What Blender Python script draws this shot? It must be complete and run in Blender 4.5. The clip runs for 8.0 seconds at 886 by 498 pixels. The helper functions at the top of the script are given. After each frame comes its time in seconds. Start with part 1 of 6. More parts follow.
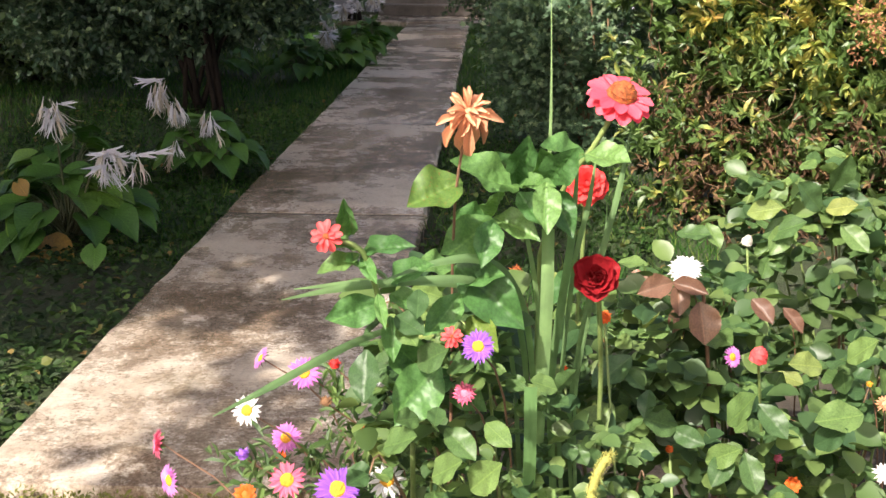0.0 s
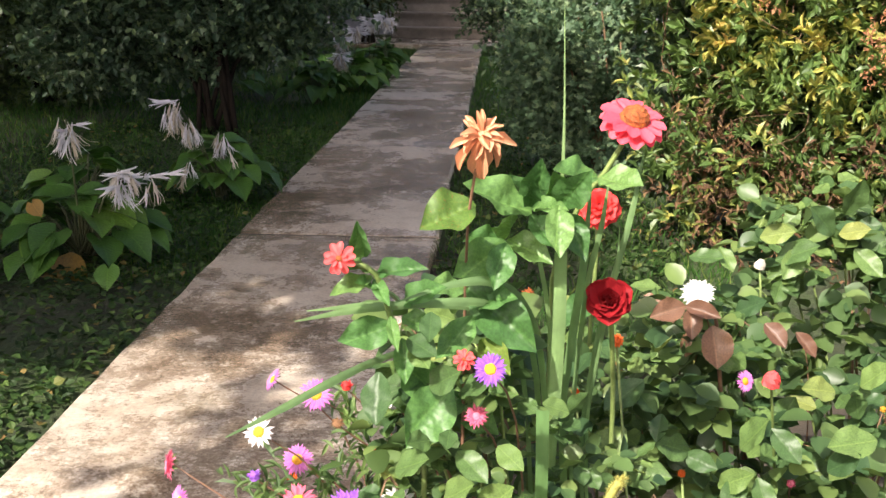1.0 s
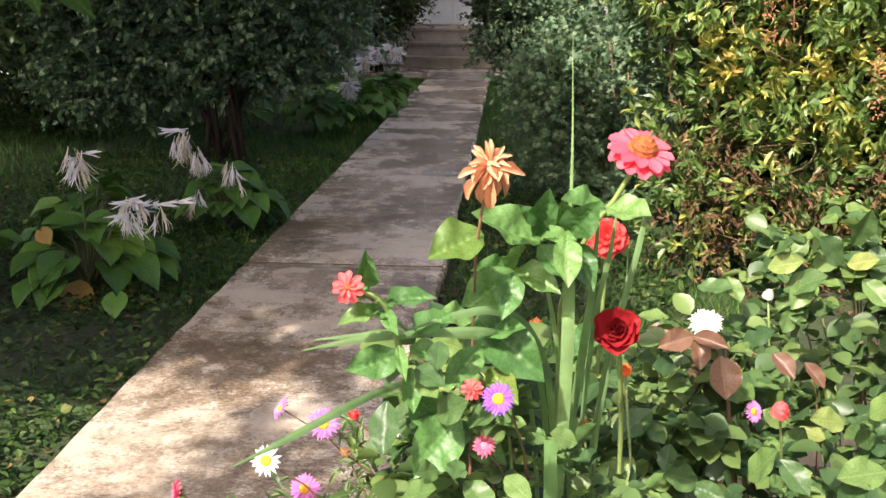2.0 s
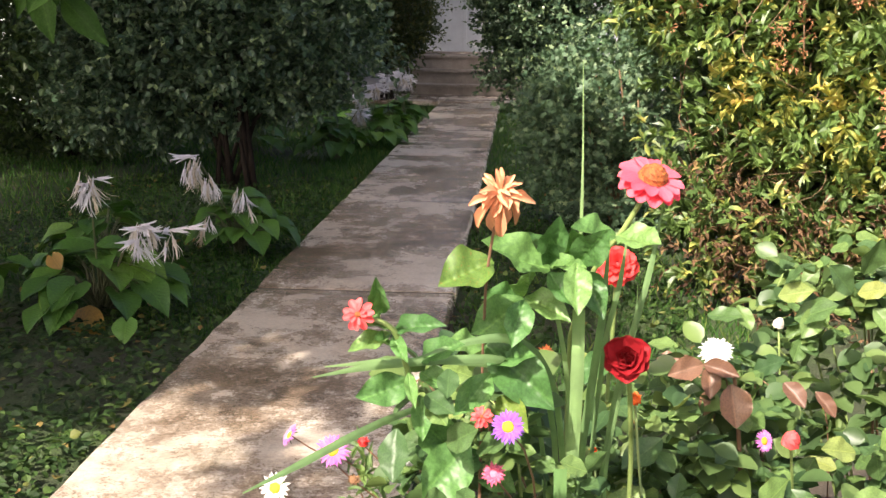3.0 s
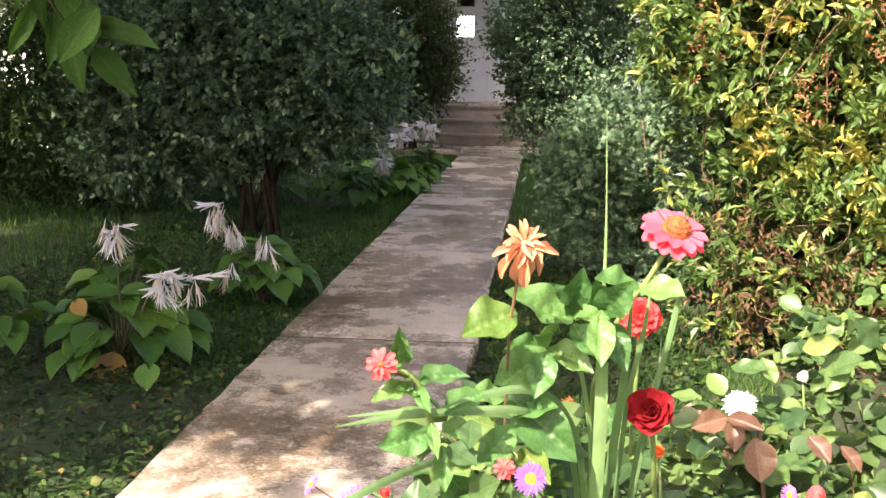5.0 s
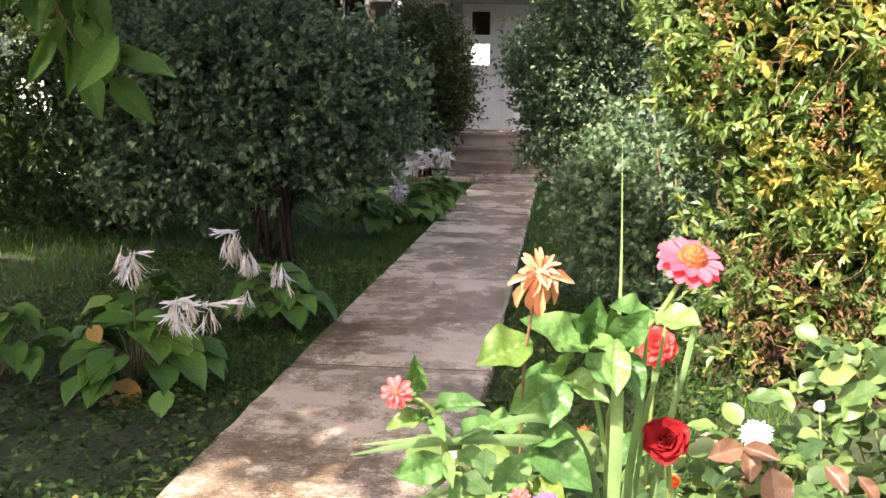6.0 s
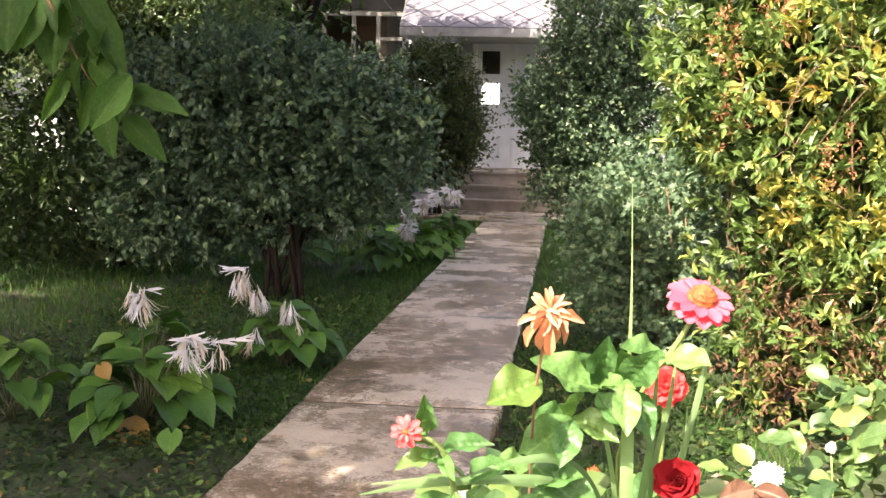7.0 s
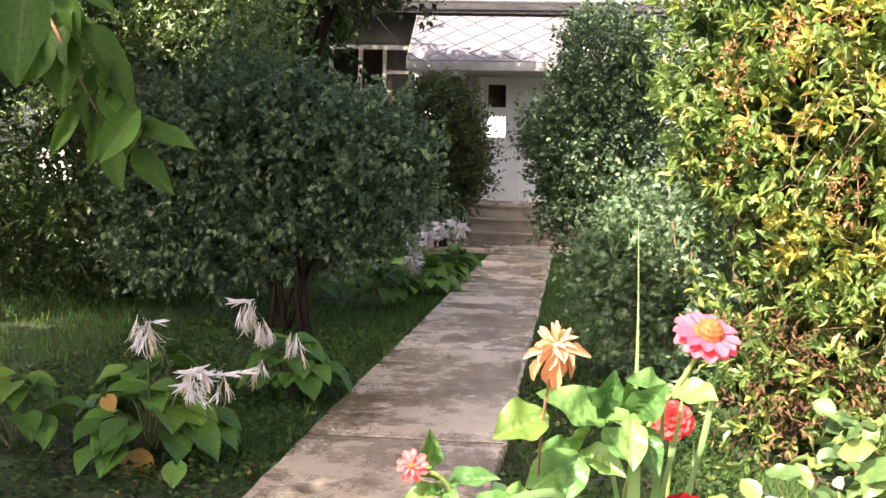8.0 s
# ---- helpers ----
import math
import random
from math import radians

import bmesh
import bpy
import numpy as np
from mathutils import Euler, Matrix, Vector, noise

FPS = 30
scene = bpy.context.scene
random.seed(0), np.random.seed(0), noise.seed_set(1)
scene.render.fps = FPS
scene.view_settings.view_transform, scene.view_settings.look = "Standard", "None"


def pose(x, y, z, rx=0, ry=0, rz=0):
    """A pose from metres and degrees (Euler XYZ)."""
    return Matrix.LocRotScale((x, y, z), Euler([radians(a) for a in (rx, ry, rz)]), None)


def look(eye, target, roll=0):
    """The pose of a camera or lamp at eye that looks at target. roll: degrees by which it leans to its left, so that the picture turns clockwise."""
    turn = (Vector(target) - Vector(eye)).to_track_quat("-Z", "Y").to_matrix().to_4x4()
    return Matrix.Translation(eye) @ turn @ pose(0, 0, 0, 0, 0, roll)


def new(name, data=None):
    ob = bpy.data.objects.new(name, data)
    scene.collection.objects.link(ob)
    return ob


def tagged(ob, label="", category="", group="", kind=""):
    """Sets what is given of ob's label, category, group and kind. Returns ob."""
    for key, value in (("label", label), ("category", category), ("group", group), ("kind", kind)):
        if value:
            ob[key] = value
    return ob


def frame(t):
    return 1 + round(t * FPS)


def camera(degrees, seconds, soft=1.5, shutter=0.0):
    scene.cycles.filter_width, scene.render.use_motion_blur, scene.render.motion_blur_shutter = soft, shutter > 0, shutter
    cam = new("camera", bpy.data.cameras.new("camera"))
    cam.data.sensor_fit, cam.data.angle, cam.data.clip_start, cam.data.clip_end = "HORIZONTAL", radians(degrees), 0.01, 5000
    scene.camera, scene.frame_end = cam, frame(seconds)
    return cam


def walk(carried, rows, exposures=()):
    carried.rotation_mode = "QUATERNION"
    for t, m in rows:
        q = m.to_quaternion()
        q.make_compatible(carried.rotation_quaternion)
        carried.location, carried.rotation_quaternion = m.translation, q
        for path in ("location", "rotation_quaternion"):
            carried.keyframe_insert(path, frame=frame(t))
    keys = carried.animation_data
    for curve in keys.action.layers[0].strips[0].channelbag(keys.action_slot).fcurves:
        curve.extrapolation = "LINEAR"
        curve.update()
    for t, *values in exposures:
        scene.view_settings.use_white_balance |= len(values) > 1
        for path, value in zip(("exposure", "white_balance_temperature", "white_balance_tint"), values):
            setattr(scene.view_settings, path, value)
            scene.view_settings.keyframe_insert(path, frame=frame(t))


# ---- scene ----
# ---------------- camera and its slow tilt ----------------
cam = camera(40.2, 8.0)
TILT = [
    (0, (0.0000, 0.0000, 1.1000), -14.346, -1.969, 0.519),
    (0.5, (-0.0003, -0.0010, 1.1005), -13.912, -2.221, 0.568),
    (1, (-0.0007, -0.0019, 1.1011), -13.314, -2.558, 0.675),
    (1.5, (-0.0010, -0.0029, 1.1016), -12.638, -2.726, 0.727),
    (3, (-0.0020, -0.0058, 1.1032), -10.702, -3.411, 0.895),
    (3.5, (-0.0023, -0.0067, 1.1037), -10.113, -3.566, 0.999),
    (4, (-0.0027, -0.0077, 1.1043), -9.471, -3.827, 1.004),
    (4.5, (-0.0030, -0.0087, 1.1048), -8.963, -4.141, 1.078),
    (6, (-0.0040, -0.0116, 1.1064), -7.129, -5.226, 1.193),
    (6.5, (-0.0043, -0.0125, 1.1069), -6.390, -5.503, 1.294),
    (7, (-0.0047, -0.0135, 1.1075), -5.339, -5.710, 1.399),
    (7.5, (-0.0050, -0.0144, 1.1080), -4.475, -5.826, 1.466),
    (8, (-0.0053, -0.0154, 1.1085), -3.803, -6.016, 1.514),
]


def aim(eye, pitch, yaw, roll):
    p, y = radians(pitch), radians(yaw)
    d = Vector((math.sin(y) * math.cos(p), math.cos(y) * math.cos(p), math.sin(p)))
    return look(eye, Vector(eye) + d * 5, roll)


walk(cam, [(t, aim(e, p, y, r)) for t, e, p, y, r in TILT],
     exposures=[(t, s, 6640 + 80 * t, 10.5 + 0.6 * t) for t, s in ((0, 1.05), (1.5, 1.16), (3.0, 1.37), (4.0, 1.55), (5.0, 1.7), (6.5, 1.92), (8.0, 2.1))])

# ---------------- daylight ----------------
SUN_EL, SUN_AZ = 43.0, 205.0
world = bpy.data.worlds.new("world")
scene.world = world
world.use_nodes = True
wn = world.node_tree.nodes
sky = wn.new("ShaderNodeTexSky")
sky.sky_type = "NISHITA"
sky.sun_disc = False
sky.sun_elevation, sky.sun_rotation = radians(SUN_EL), radians(SUN_AZ)
sky.air_density, sky.dust_density, sky.ozone_density = 0.7, 5.0, 0.4
wn["Background"].inputs["Strength"].default_value = 0.132
world.node_tree.links.new(sky.outputs[0], wn["Background"].inputs["Color"])
sun_data = bpy.data.lights.new("sun", "SUN")
sun_data.energy, sun_data.angle, sun_data.color = 4.9, radians(0.53), (1.0, 0.94, 0.85)
sun = new("sun", sun_data)
se, sa = radians(SUN_EL), radians(SUN_AZ)
sun.matrix_world = look((math.sin(sa) * math.cos(se) * 40, math.cos(sa) * math.cos(se) * 40, math.sin(se) * 40), (0, 0, 0))

# ---------------- materials ----------------
def node_mat(name):
    m = bpy.data.materials.new(name)
    m.use_nodes = True
    nt = m.node_tree
    return m, nt, nt.nodes["Principled BSDF"], nt.nodes["Material Output"]


def ramp(nt, fac, stops):
    r = nt.nodes.new("ShaderNodeValToRGB")
    el = r.color_ramp.elements
    while len(el) < len(stops):
        el.new(0.5)
    for e, (pos, col) in zip(el, stops):
        e.position, e.color = pos, (*col, 1)
    nt.links.new(fac, r.inputs[0])
    return r.outputs[0]


def tex(nt, scale, detail=4.0, rough=0.6, stretch=(1, 1, 1), coords="Object", turn=0.0):
    c = nt.nodes.new("ShaderNodeTexCoord")
    mp = nt.nodes.new("ShaderNodeMapping")
    mp.inputs["Scale"].default_value = stretch
    mp.inputs["Rotation"].default_value = (0, 0, turn)
    n = nt.nodes.new("ShaderNodeTexNoise")
    n.inputs["Scale"].default_value, n.inputs["Detail"].default_value, n.inputs["Roughness"].default_value = scale, detail, rough
    nt.links.new(c.outputs[coords], mp.inputs[0])
    nt.links.new(mp.outputs[0], n.inputs["Vector"])
    return n.outputs["Fac"]


def mix(nt, fac, a, b, mode="MIX"):
    m = nt.nodes.new("ShaderNodeMix")
    m.data_type, m.blend_type = "RGBA", mode
    for sock, val in ((m.inputs["Factor"], fac), (m.inputs["A"], a), (m.inputs["B"], b)):
        if hasattr(val, "is_linked"):
            nt.links.new(val, sock)
        else:
            sock.default_value = val if isinstance(val, float) else (*val, 1)
    return m.outputs["Result"]


def bump(nt, bsdf, height, strength, dist=0.01):
    b = nt.nodes.new("ShaderNodeBump")
    b.inputs["Strength"].default_value, b.inputs["Distance"].default_value = strength, dist
    nt.links.new(height, b.inputs["Height"])
    nt.links.new(b.outputs[0], bsdf.inputs["Normal"])


def foliage(name, stops, through_light=0.35, rough=0.5, per_object=False, spots=None, veins=0.0, spec=0.5, patchy=0.0):
    """Leaf material: colour varies from leaf to leaf and softly over each leaf; light shines through."""
    m, nt, b, out = node_mat(name)
    if per_object:
        rnd = nt.nodes.new("ShaderNodeObjectInfo").outputs["Random"]
    else:
        rnd = nt.nodes.new("ShaderNodeNewGeometry").outputs["Random Per Island"]
    if patchy:
        pt = ramp(nt, tex(nt, 5.5, 3, 0.6), [(0.3, (0, 0, 0)), (0.7, (1, 1, 1))])
        rnd = mix(nt, patchy, rnd, pt)
    col = ramp(nt, rnd, stops)
    col = mix(nt, 0.7, col, ramp(nt, tex(nt, 25 if per_object else 9, 3), [(0.3, (0.55, 0.55, 0.55)), (0.7, (1.2, 1.2, 1.1))]), "MULTIPLY")
    if spots:
        col = mix(nt, ramp(nt, tex(nt, 28, 2, stretch=(1, 1, 1)), [(0.62, (0, 0, 0)), (0.72, (1, 1, 1))]), col, spots)
    if veins:
        w = nt.nodes.new("ShaderNodeTexWave")
        w.wave_type, w.bands_direction = "BANDS", "DIAGONAL"
        c = nt.nodes.new("ShaderNodeTexCoord")
        mp = nt.nodes.new("ShaderNodeMapping")
        ab = nt.nodes.new("ShaderNodeVectorMath")
        ab.operation = "ABSOLUTE"
        nt.links.new(c.outputs["Object"], ab.inputs[0])
        mp.inputs["Scale"].default_value = (1.0, -1.0, 0)
        nt.links.new(ab.outputs[0], mp.inputs[0])
        nt.links.new(mp.outputs[0], w.inputs["Vector"])
        w.inputs["Scale"].default_value, w.inputs["Distortion"].default_value = 5.5, 1.5
        bump(nt, b, w.outputs["Fac"], veins, 0.004)
        col = mix(nt, 0.09, col, ramp(nt, w.outputs["Fac"], [(0.0, (0.7, 0.75, 0.6)), (0.5, (1, 1, 1)), (1, (1.15, 1.12, 1.0))]), "MULTIPLY")
    if per_object:
        oc = nt.nodes.new("ShaderNodeTexCoord")
        av = nt.nodes.new("ShaderNodeVectorMath")
        av.operation = "ABSOLUTE"
        sx = nt.nodes.new("ShaderNodeSeparateXYZ")
        nt.links.new(oc.outputs["Object"], av.inputs[0])
        nt.links.new(av.outputs[0], sx.inputs[0])
        col = mix(nt, 0.8, col, ramp(nt, sx.outputs[0], [(0.0, (1.3, 1.25, 1.15)), (0.01, (1.25, 1.2, 1.1)), (0.022, (0.85, 0.88, 0.8)), (0.12, (1, 1, 1)), (0.4, (1.1, 1.08, 1.0))]), "MULTIPLY")
    nt.links.new(col, b.inputs["Base Color"])
    b.inputs["Roughness"].default_value = rough
    b.inputs["Specular IOR Level"].default_value = spec
    t = nt.nodes.new("ShaderNodeBsdfTranslucent")
    nt.links.new(mix(nt, 1.0, col, (1.12, 1.2, 0.7), "MULTIPLY"), t.inputs["Color"])
    ms = nt.nodes.new("ShaderNodeMixShader")
    ms.inputs[0].default_value = through_light
    nt.links.new(b.outputs[0], ms.inputs[1])
    nt.links.new(t.outputs[0], ms.inputs[2])
    nt.links.new(ms.outputs[0], out.inputs["Surface"])
    return m


def surface(name, stops, scale=8.0, rough=0.7, fine=90.0, bumps=0.3, stretch=(1, 1, 1), metal=0.0, spec=0.5, grain=0.35):
    m, nt, b, out = node_mat(name)
    col = ramp(nt, tex(nt, scale, 6, 0.62, stretch), stops)
    g = tex(nt, fine, 3, 0.6, stretch)
    col = mix(nt, grain, col, ramp(nt, g, [(0.25, (0.5, 0.5, 0.5)), (0.75, (1.35, 1.35, 1.35))]), "MULTIPLY")
    nt.links.new(col, b.inputs["Base Color"])
    b.inputs["Roughness"].default_value, b.inputs["Metallic"].default_value = rough, metal
    b.inputs["Specular IOR Level"].default_value = spec
    bump(nt, b, g, bumps, 0.004)
    return m


def wet_concrete():
    """Grey-brown concrete, drying in ragged patches: dark and glossy where wet, pale and crusty where dry."""
    m, nt, b, out = node_mat("damp_concrete")

    def calc(op, a, c, d=None):
        n = nt.nodes.new("ShaderNodeMath")
        n.operation = op
        for sock, val in zip(n.inputs, (a, c, d)):
            if val is None:
                continue
            if isinstance(val, float):
                sock.default_value = val
            else:
                nt.links.new(val, sock)
        return n.outputs[0]

    big = tex(nt, 1.3, 3, 0.5)
    mid = tex(nt, 5.0, 12, 0.72, (1.25, 0.9, 1))
    fine = tex(nt, 75, 6, 0.75)
    pores = tex(nt, 190, 3, 0.7)
    wet = calc("MULTIPLY_ADD", mid, 0.62, calc("MULTIPLY_ADD", big, 0.55, calc("MULTIPLY", fine, 0.22)))
    dry = ramp(nt, wet, [(0.61, (0, 0, 0)), (0.78, (1, 1, 1))])
    lime = ramp(nt, calc("MULTIPLY_ADD", tex(nt, 12.0, 14, 0.82, (1.1, 0.9, 1)), 0.8, calc("MULTIPLY", big, 0.3)), [(0.54, (0, 0, 0)), (0.60, (1, 1, 1))])
    col = mix(nt, dry, (0.165, 0.115, 0.079), (0.42, 0.338, 0.265))
    col = mix(nt, mix(nt, 0.6, (0, 0, 0), lime), col, (0.60, 0.53, 0.45))
    moss = ramp(nt, tex(nt, 2.1, 8, 0.7, (1, 0.6, 1)), [(0.55, (0, 0, 0)), (0.72, (0.55, 0.55, 0.55))])
    col = mix(nt, moss, col, (0.17, 0.14, 0.085))
    col = mix(nt, 0.75, col, ramp(nt, fine, [(0.28, (0.38, 0.37, 0.36)), (0.5, (1, 1, 1)), (0.72, (1.4, 1.4, 1.4))]), "MULTIPLY")
    col = mix(nt, 0.5, col, ramp(nt, pores, [(0.3, (0.35, 0.35, 0.35)), (0.45, (1, 1, 1))]), "MULTIPLY")
    nt.links.new(col, b.inputs["Base Color"])
    nt.links.new(ramp(nt, dry, [(0, (0.13, 0.13, 0.13)), (1, (0.36, 0.36, 0.36))]), b.inputs["Roughness"])
    b.inputs["Specular IOR Level"].default_value = 0.75
    bump(nt, b, fine, 0.3, 0.005)
    return m


def soil_and_turf():
    m, nt, b, out = node_mat("soil_and_turf")
    n = tex(nt, 1.2, 6, 0.65)
    f = tex(nt, 40, 4, 0.7)
    col = ramp(nt, n, [(0.35, (0.035, 0.028, 0.018)), (0.5, (0.03, 0.045, 0.014)), (0.7, (0.05, 0.085, 0.02))])
    col = mix(nt, 0.6, col, ramp(nt, f, [(0.25, (0.35, 0.35, 0.35)), (0.75, (1.5, 1.5, 1.4))]), "MULTIPLY")
    nt.links.new(col, b.inputs["Base Color"])
    b.inputs["Roughness"].default_value = 0.95
    bump(nt, b, f, 0.8, 0.03)
    return m


def plain(name, col, rough=0.5, var=0.25, scale=30.0, metal=0.0):
    lo = tuple(c * (1 - var) for c in col)
    return surface(name, [(0.3, lo), (0.7, col)], scale, rough, scale * 8, 0.2, metal=metal, grain=0.2)


def clear_glass():
    m, nt, b, out = node_mat("window_glass")
    b.inputs["Base Color"].default_value = (1, 1, 1, 1)
    b.inputs["Roughness"].default_value = 0.02
    b.inputs["IOR"].default_value = 1.45
    b.inputs["Transmission Weight"].default_value = 1.0
    return m


M_CONC = wet_concrete()
M_SOIL = soil_and_turf()
M_JOINT = surface("joint_earth", [(0.3, (0.012, 0.010, 0.008)), (0.7, (0.04, 0.034, 0.02))], 16, 0.95, 90, 0.8)
M_MOSS = surface("moss", [(0.3, (0.06, 0.075, 0.012)), (0.7, (0.16, 0.15, 0.03))], 20, 0.95, 120, 1.0)
M_STEP = surface("weathered_step_concrete", [(0.3, (0.17, 0.14, 0.12)), (0.7, (0.34, 0.29, 0.25))], 3, 0.75, 60, 0.5, (1, 1, 1))
M_WALL = surface("grey_white_plaster", [(0.3, (0.24, 0.24, 0.28)), (0.7, (0.34, 0.34, 0.38))], 2, 0.85, 70, 0.4)
M_DOOR = surface("white_door_paint", [(0.3, (0.50, 0.51, 0.54)), (0.7, (0.60, 0.61, 0.63))], 3, 0.45, 40, 0.1, grain=0.12)
# white paint darkened in colour to stand in for shade on it
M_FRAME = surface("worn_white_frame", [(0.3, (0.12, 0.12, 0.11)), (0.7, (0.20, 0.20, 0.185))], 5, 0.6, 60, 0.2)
M_METAL = surface("zinc_gutter", [(0.3, (0.2, 0.2, 0.21)), (0.7, (0.36, 0.36, 0.37))], 6, 0.6, 60, 0.2, metal=0.6)
M_ROOF = surface("dark_roof_sheet", [(0.3, (0.035, 0.033, 0.035)), (0.7, (0.075, 0.07, 0.07))], 3, 0.7, 50, 0.4)
# room shade is put into this colour so interiors look dark through panes
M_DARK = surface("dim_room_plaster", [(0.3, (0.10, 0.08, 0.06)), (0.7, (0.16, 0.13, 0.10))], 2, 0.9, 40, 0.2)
M_BROWN = surface("brown_wood", [(0.3, (0.10, 0.05, 0.025)), (0.7, (0.2, 0.1, 0.05))], 5, 0.6, 60, 0.3, (1, 1, 0.1))
M_GLASS = clear_glass()
M_BARK = surface("dark_bark", [(0.3, (0.008, 0.006, 0.005)), (0.7, (0.03, 0.023, 0.018))], 14, 0.95, 60, 1.0, (1, 1, 0.25), spec=0.1)
M_REDBARK = surface("reddish_bark", [(0.3, (0.10, 0.045, 0.03)), (0.7, (0.24, 0.12, 0.08))], 18, 0.95, 80, 1.0, (1, 1, 0.3))
M_TWIG = surface("brown_twig", [(0.3, (0.12, 0.07, 0.04)), (0.7, (0.26, 0.16, 0.09))], 20, 0.9, 80, 0.5)
M_WHITEWALL = surface("whitewash", [(0.3, (0.7, 0.7, 0.72)), (0.7, (0.82, 0.82, 0.82))], 2, 0.9, 40, 0.2)
M_BUSH = foliage("dark_blue_green_leaves", [(0.0, (0.035, 0.072, 0.042)), (0.5, (0.075, 0.13, 0.075)), (0.88, (0.14, 0.20, 0.115)), (1.0, (0.25, 0.33, 0.15))], 0.27, 0.35, spec=0.42)
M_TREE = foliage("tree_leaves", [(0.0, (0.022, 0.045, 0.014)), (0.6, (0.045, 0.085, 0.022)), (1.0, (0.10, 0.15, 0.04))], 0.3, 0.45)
M_DOORBUSH = foliage("olive_leaves", [(0.0, (0.03, 0.05, 0.016)), (0.6, (0.05, 0.08, 0.022)), (1.0, (0.12, 0.12, 0.03))], 0.25, 0.5)
M_HEDGE = foliage("yellow_green_leaves", [(0.0, (0.06, 0.11, 0.035)), (0.45, (0.115, 0.19, 0.05)), (0.64, (0.15, 0.215, 0.06)), (0.80, (0.42, 0.41, 0.11)), (0.97, (0.52, 0.40, 0.13))], 0.33, 0.42, patchy=0.72)
M_HEDGEGOLD = foliage("gold_green_leaves", [(0.0, (0.15, 0.22, 0.06)), (0.35, (0.34, 0.38, 0.10)), (0.65, (0.60, 0.53, 0.15)), (0.9, (0.62, 0.40, 0.13)), (1.0, (0.5, 0.22, 0.08))], 0.38, 0.42, patchy=0.6)
M_LIGHT = foliage("blue_green_cut_leaves", [(0.0, (0.05, 0.10, 0.055)), (0.7, (0.11, 0.185, 0.10)), (1.0, (0.26, 0.34, 0.19))], 0.25, 0.55)
M_GRASS = foliage("grass_blades", [(0.0, (0.02, 0.06, 0.013)), (0.75, (0.05, 0.125, 0.026)), (1.0, (0.15, 0.19, 0.05))], 0.3, 0.6, spec=0.15)
M_WEED = foliage("low_weed_leaves", [(0.0, (0.013, 0.03, 0.009)), (0.7, (0.036, 0.072, 0.019)), (0.95, (0.08, 0.13, 0.034)), (1.0, (0.22, 0.13, 0.05))], 0.25, 0.55, spec=0.2)
M_DRY = foliage("dry_brown_tufts", [(0.0, (0.06, 0.03, 0.016)), (0.8, (0.17, 0.09, 0.045)), (1.0, (0.30, 0.20, 0.08))], 0.25, 0.8)
M_SPIKE = foliage("faded_blossom", [(0.0, (0.30, 0.12, 0.06)), (1.0, (0.52, 0.26, 0.14))], 0.25, 0.8)
# paler copy of the tree leaf material: sunlight is put into the colour
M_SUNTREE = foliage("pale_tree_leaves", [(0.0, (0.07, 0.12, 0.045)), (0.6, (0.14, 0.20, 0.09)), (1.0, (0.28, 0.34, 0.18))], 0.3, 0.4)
M_HOSTA = foliage("hosta_leaf", [(0.0, (0.04, 0.10, 0.02)), (0.7, (0.075, 0.165, 0.03)), (1.0, (0.12, 0.21, 0.04))], 0.25, 0.42, True, veins=0.15, spec=0.3)
M_HOSTAOLD = foliage("yellowed_hosta_leaf", [(0.0, (0.20, 0.10, 0.03)), (1.0, (0.27, 0.16, 0.03))], 0.3, 0.6, True, spots=(0.12, 0.12, 0.03))

# ---------------- builders ----------------
def mesh_obj(name, verts, faces, mat, parent=None, label="", smooth=False):
    me = bpy.data.meshes.new(name)
    me.from_pydata(np.asarray(verts, float).reshape(-1, 3).tolist(), [], faces if isinstance(faces, list) else faces.tolist())
    me.materials.append(mat)
    if smooth:
        me.polygons.foreach_set("use_smooth", [True] * len(me.polygons))
    me.update()
    ob = new(name, me)
    if parent is not None:
        ob.parent = parent
    if label:
        ob["label"] = label
    return ob


def part(name, bm, mat, parent=None, label=""):
    me = bpy.data.meshes.new(name)
    bm.to_mesh(me)
    bm.free()
    me.materials.append(mat)
    ob = new(name, me)
    if parent is not None:
        ob.parent = parent
    if label:
        ob["label"] = label
    return ob


def again(ob, parent, m):
    """The same mesh once more, as an object of its own."""
    o = new(ob.name.split(".")[0], ob.data)
    o.parent = parent
    o.matrix_basis = m
    return o


def thing(name, label, category, at=(0, 0, 0), group="", kind=""):
    e = new(name)
    e.location = at
    e.empty_display_size = 0.05
    return tagged(e, label, category, group, kind)


def box_bm(x0, x1, y0, y1, z0, z1, bevel=0.0, segs=1):
    bm = bmesh.new()
    bmesh.ops.create_cube(bm, size=1)
    for v in bm.verts:
        v.co = Vector((x0 + (v.co.x + 0.5) * (x1 - x0), y0 + (v.co.y + 0.5) * (y1 - y0), z0 + (v.co.z + 0.5) * (z1 - z0)))
    if bevel:
        bmesh.ops.bevel(bm, geom=bm.edges[:], offset=bevel, segments=segs, affect="EDGES")
    return bm


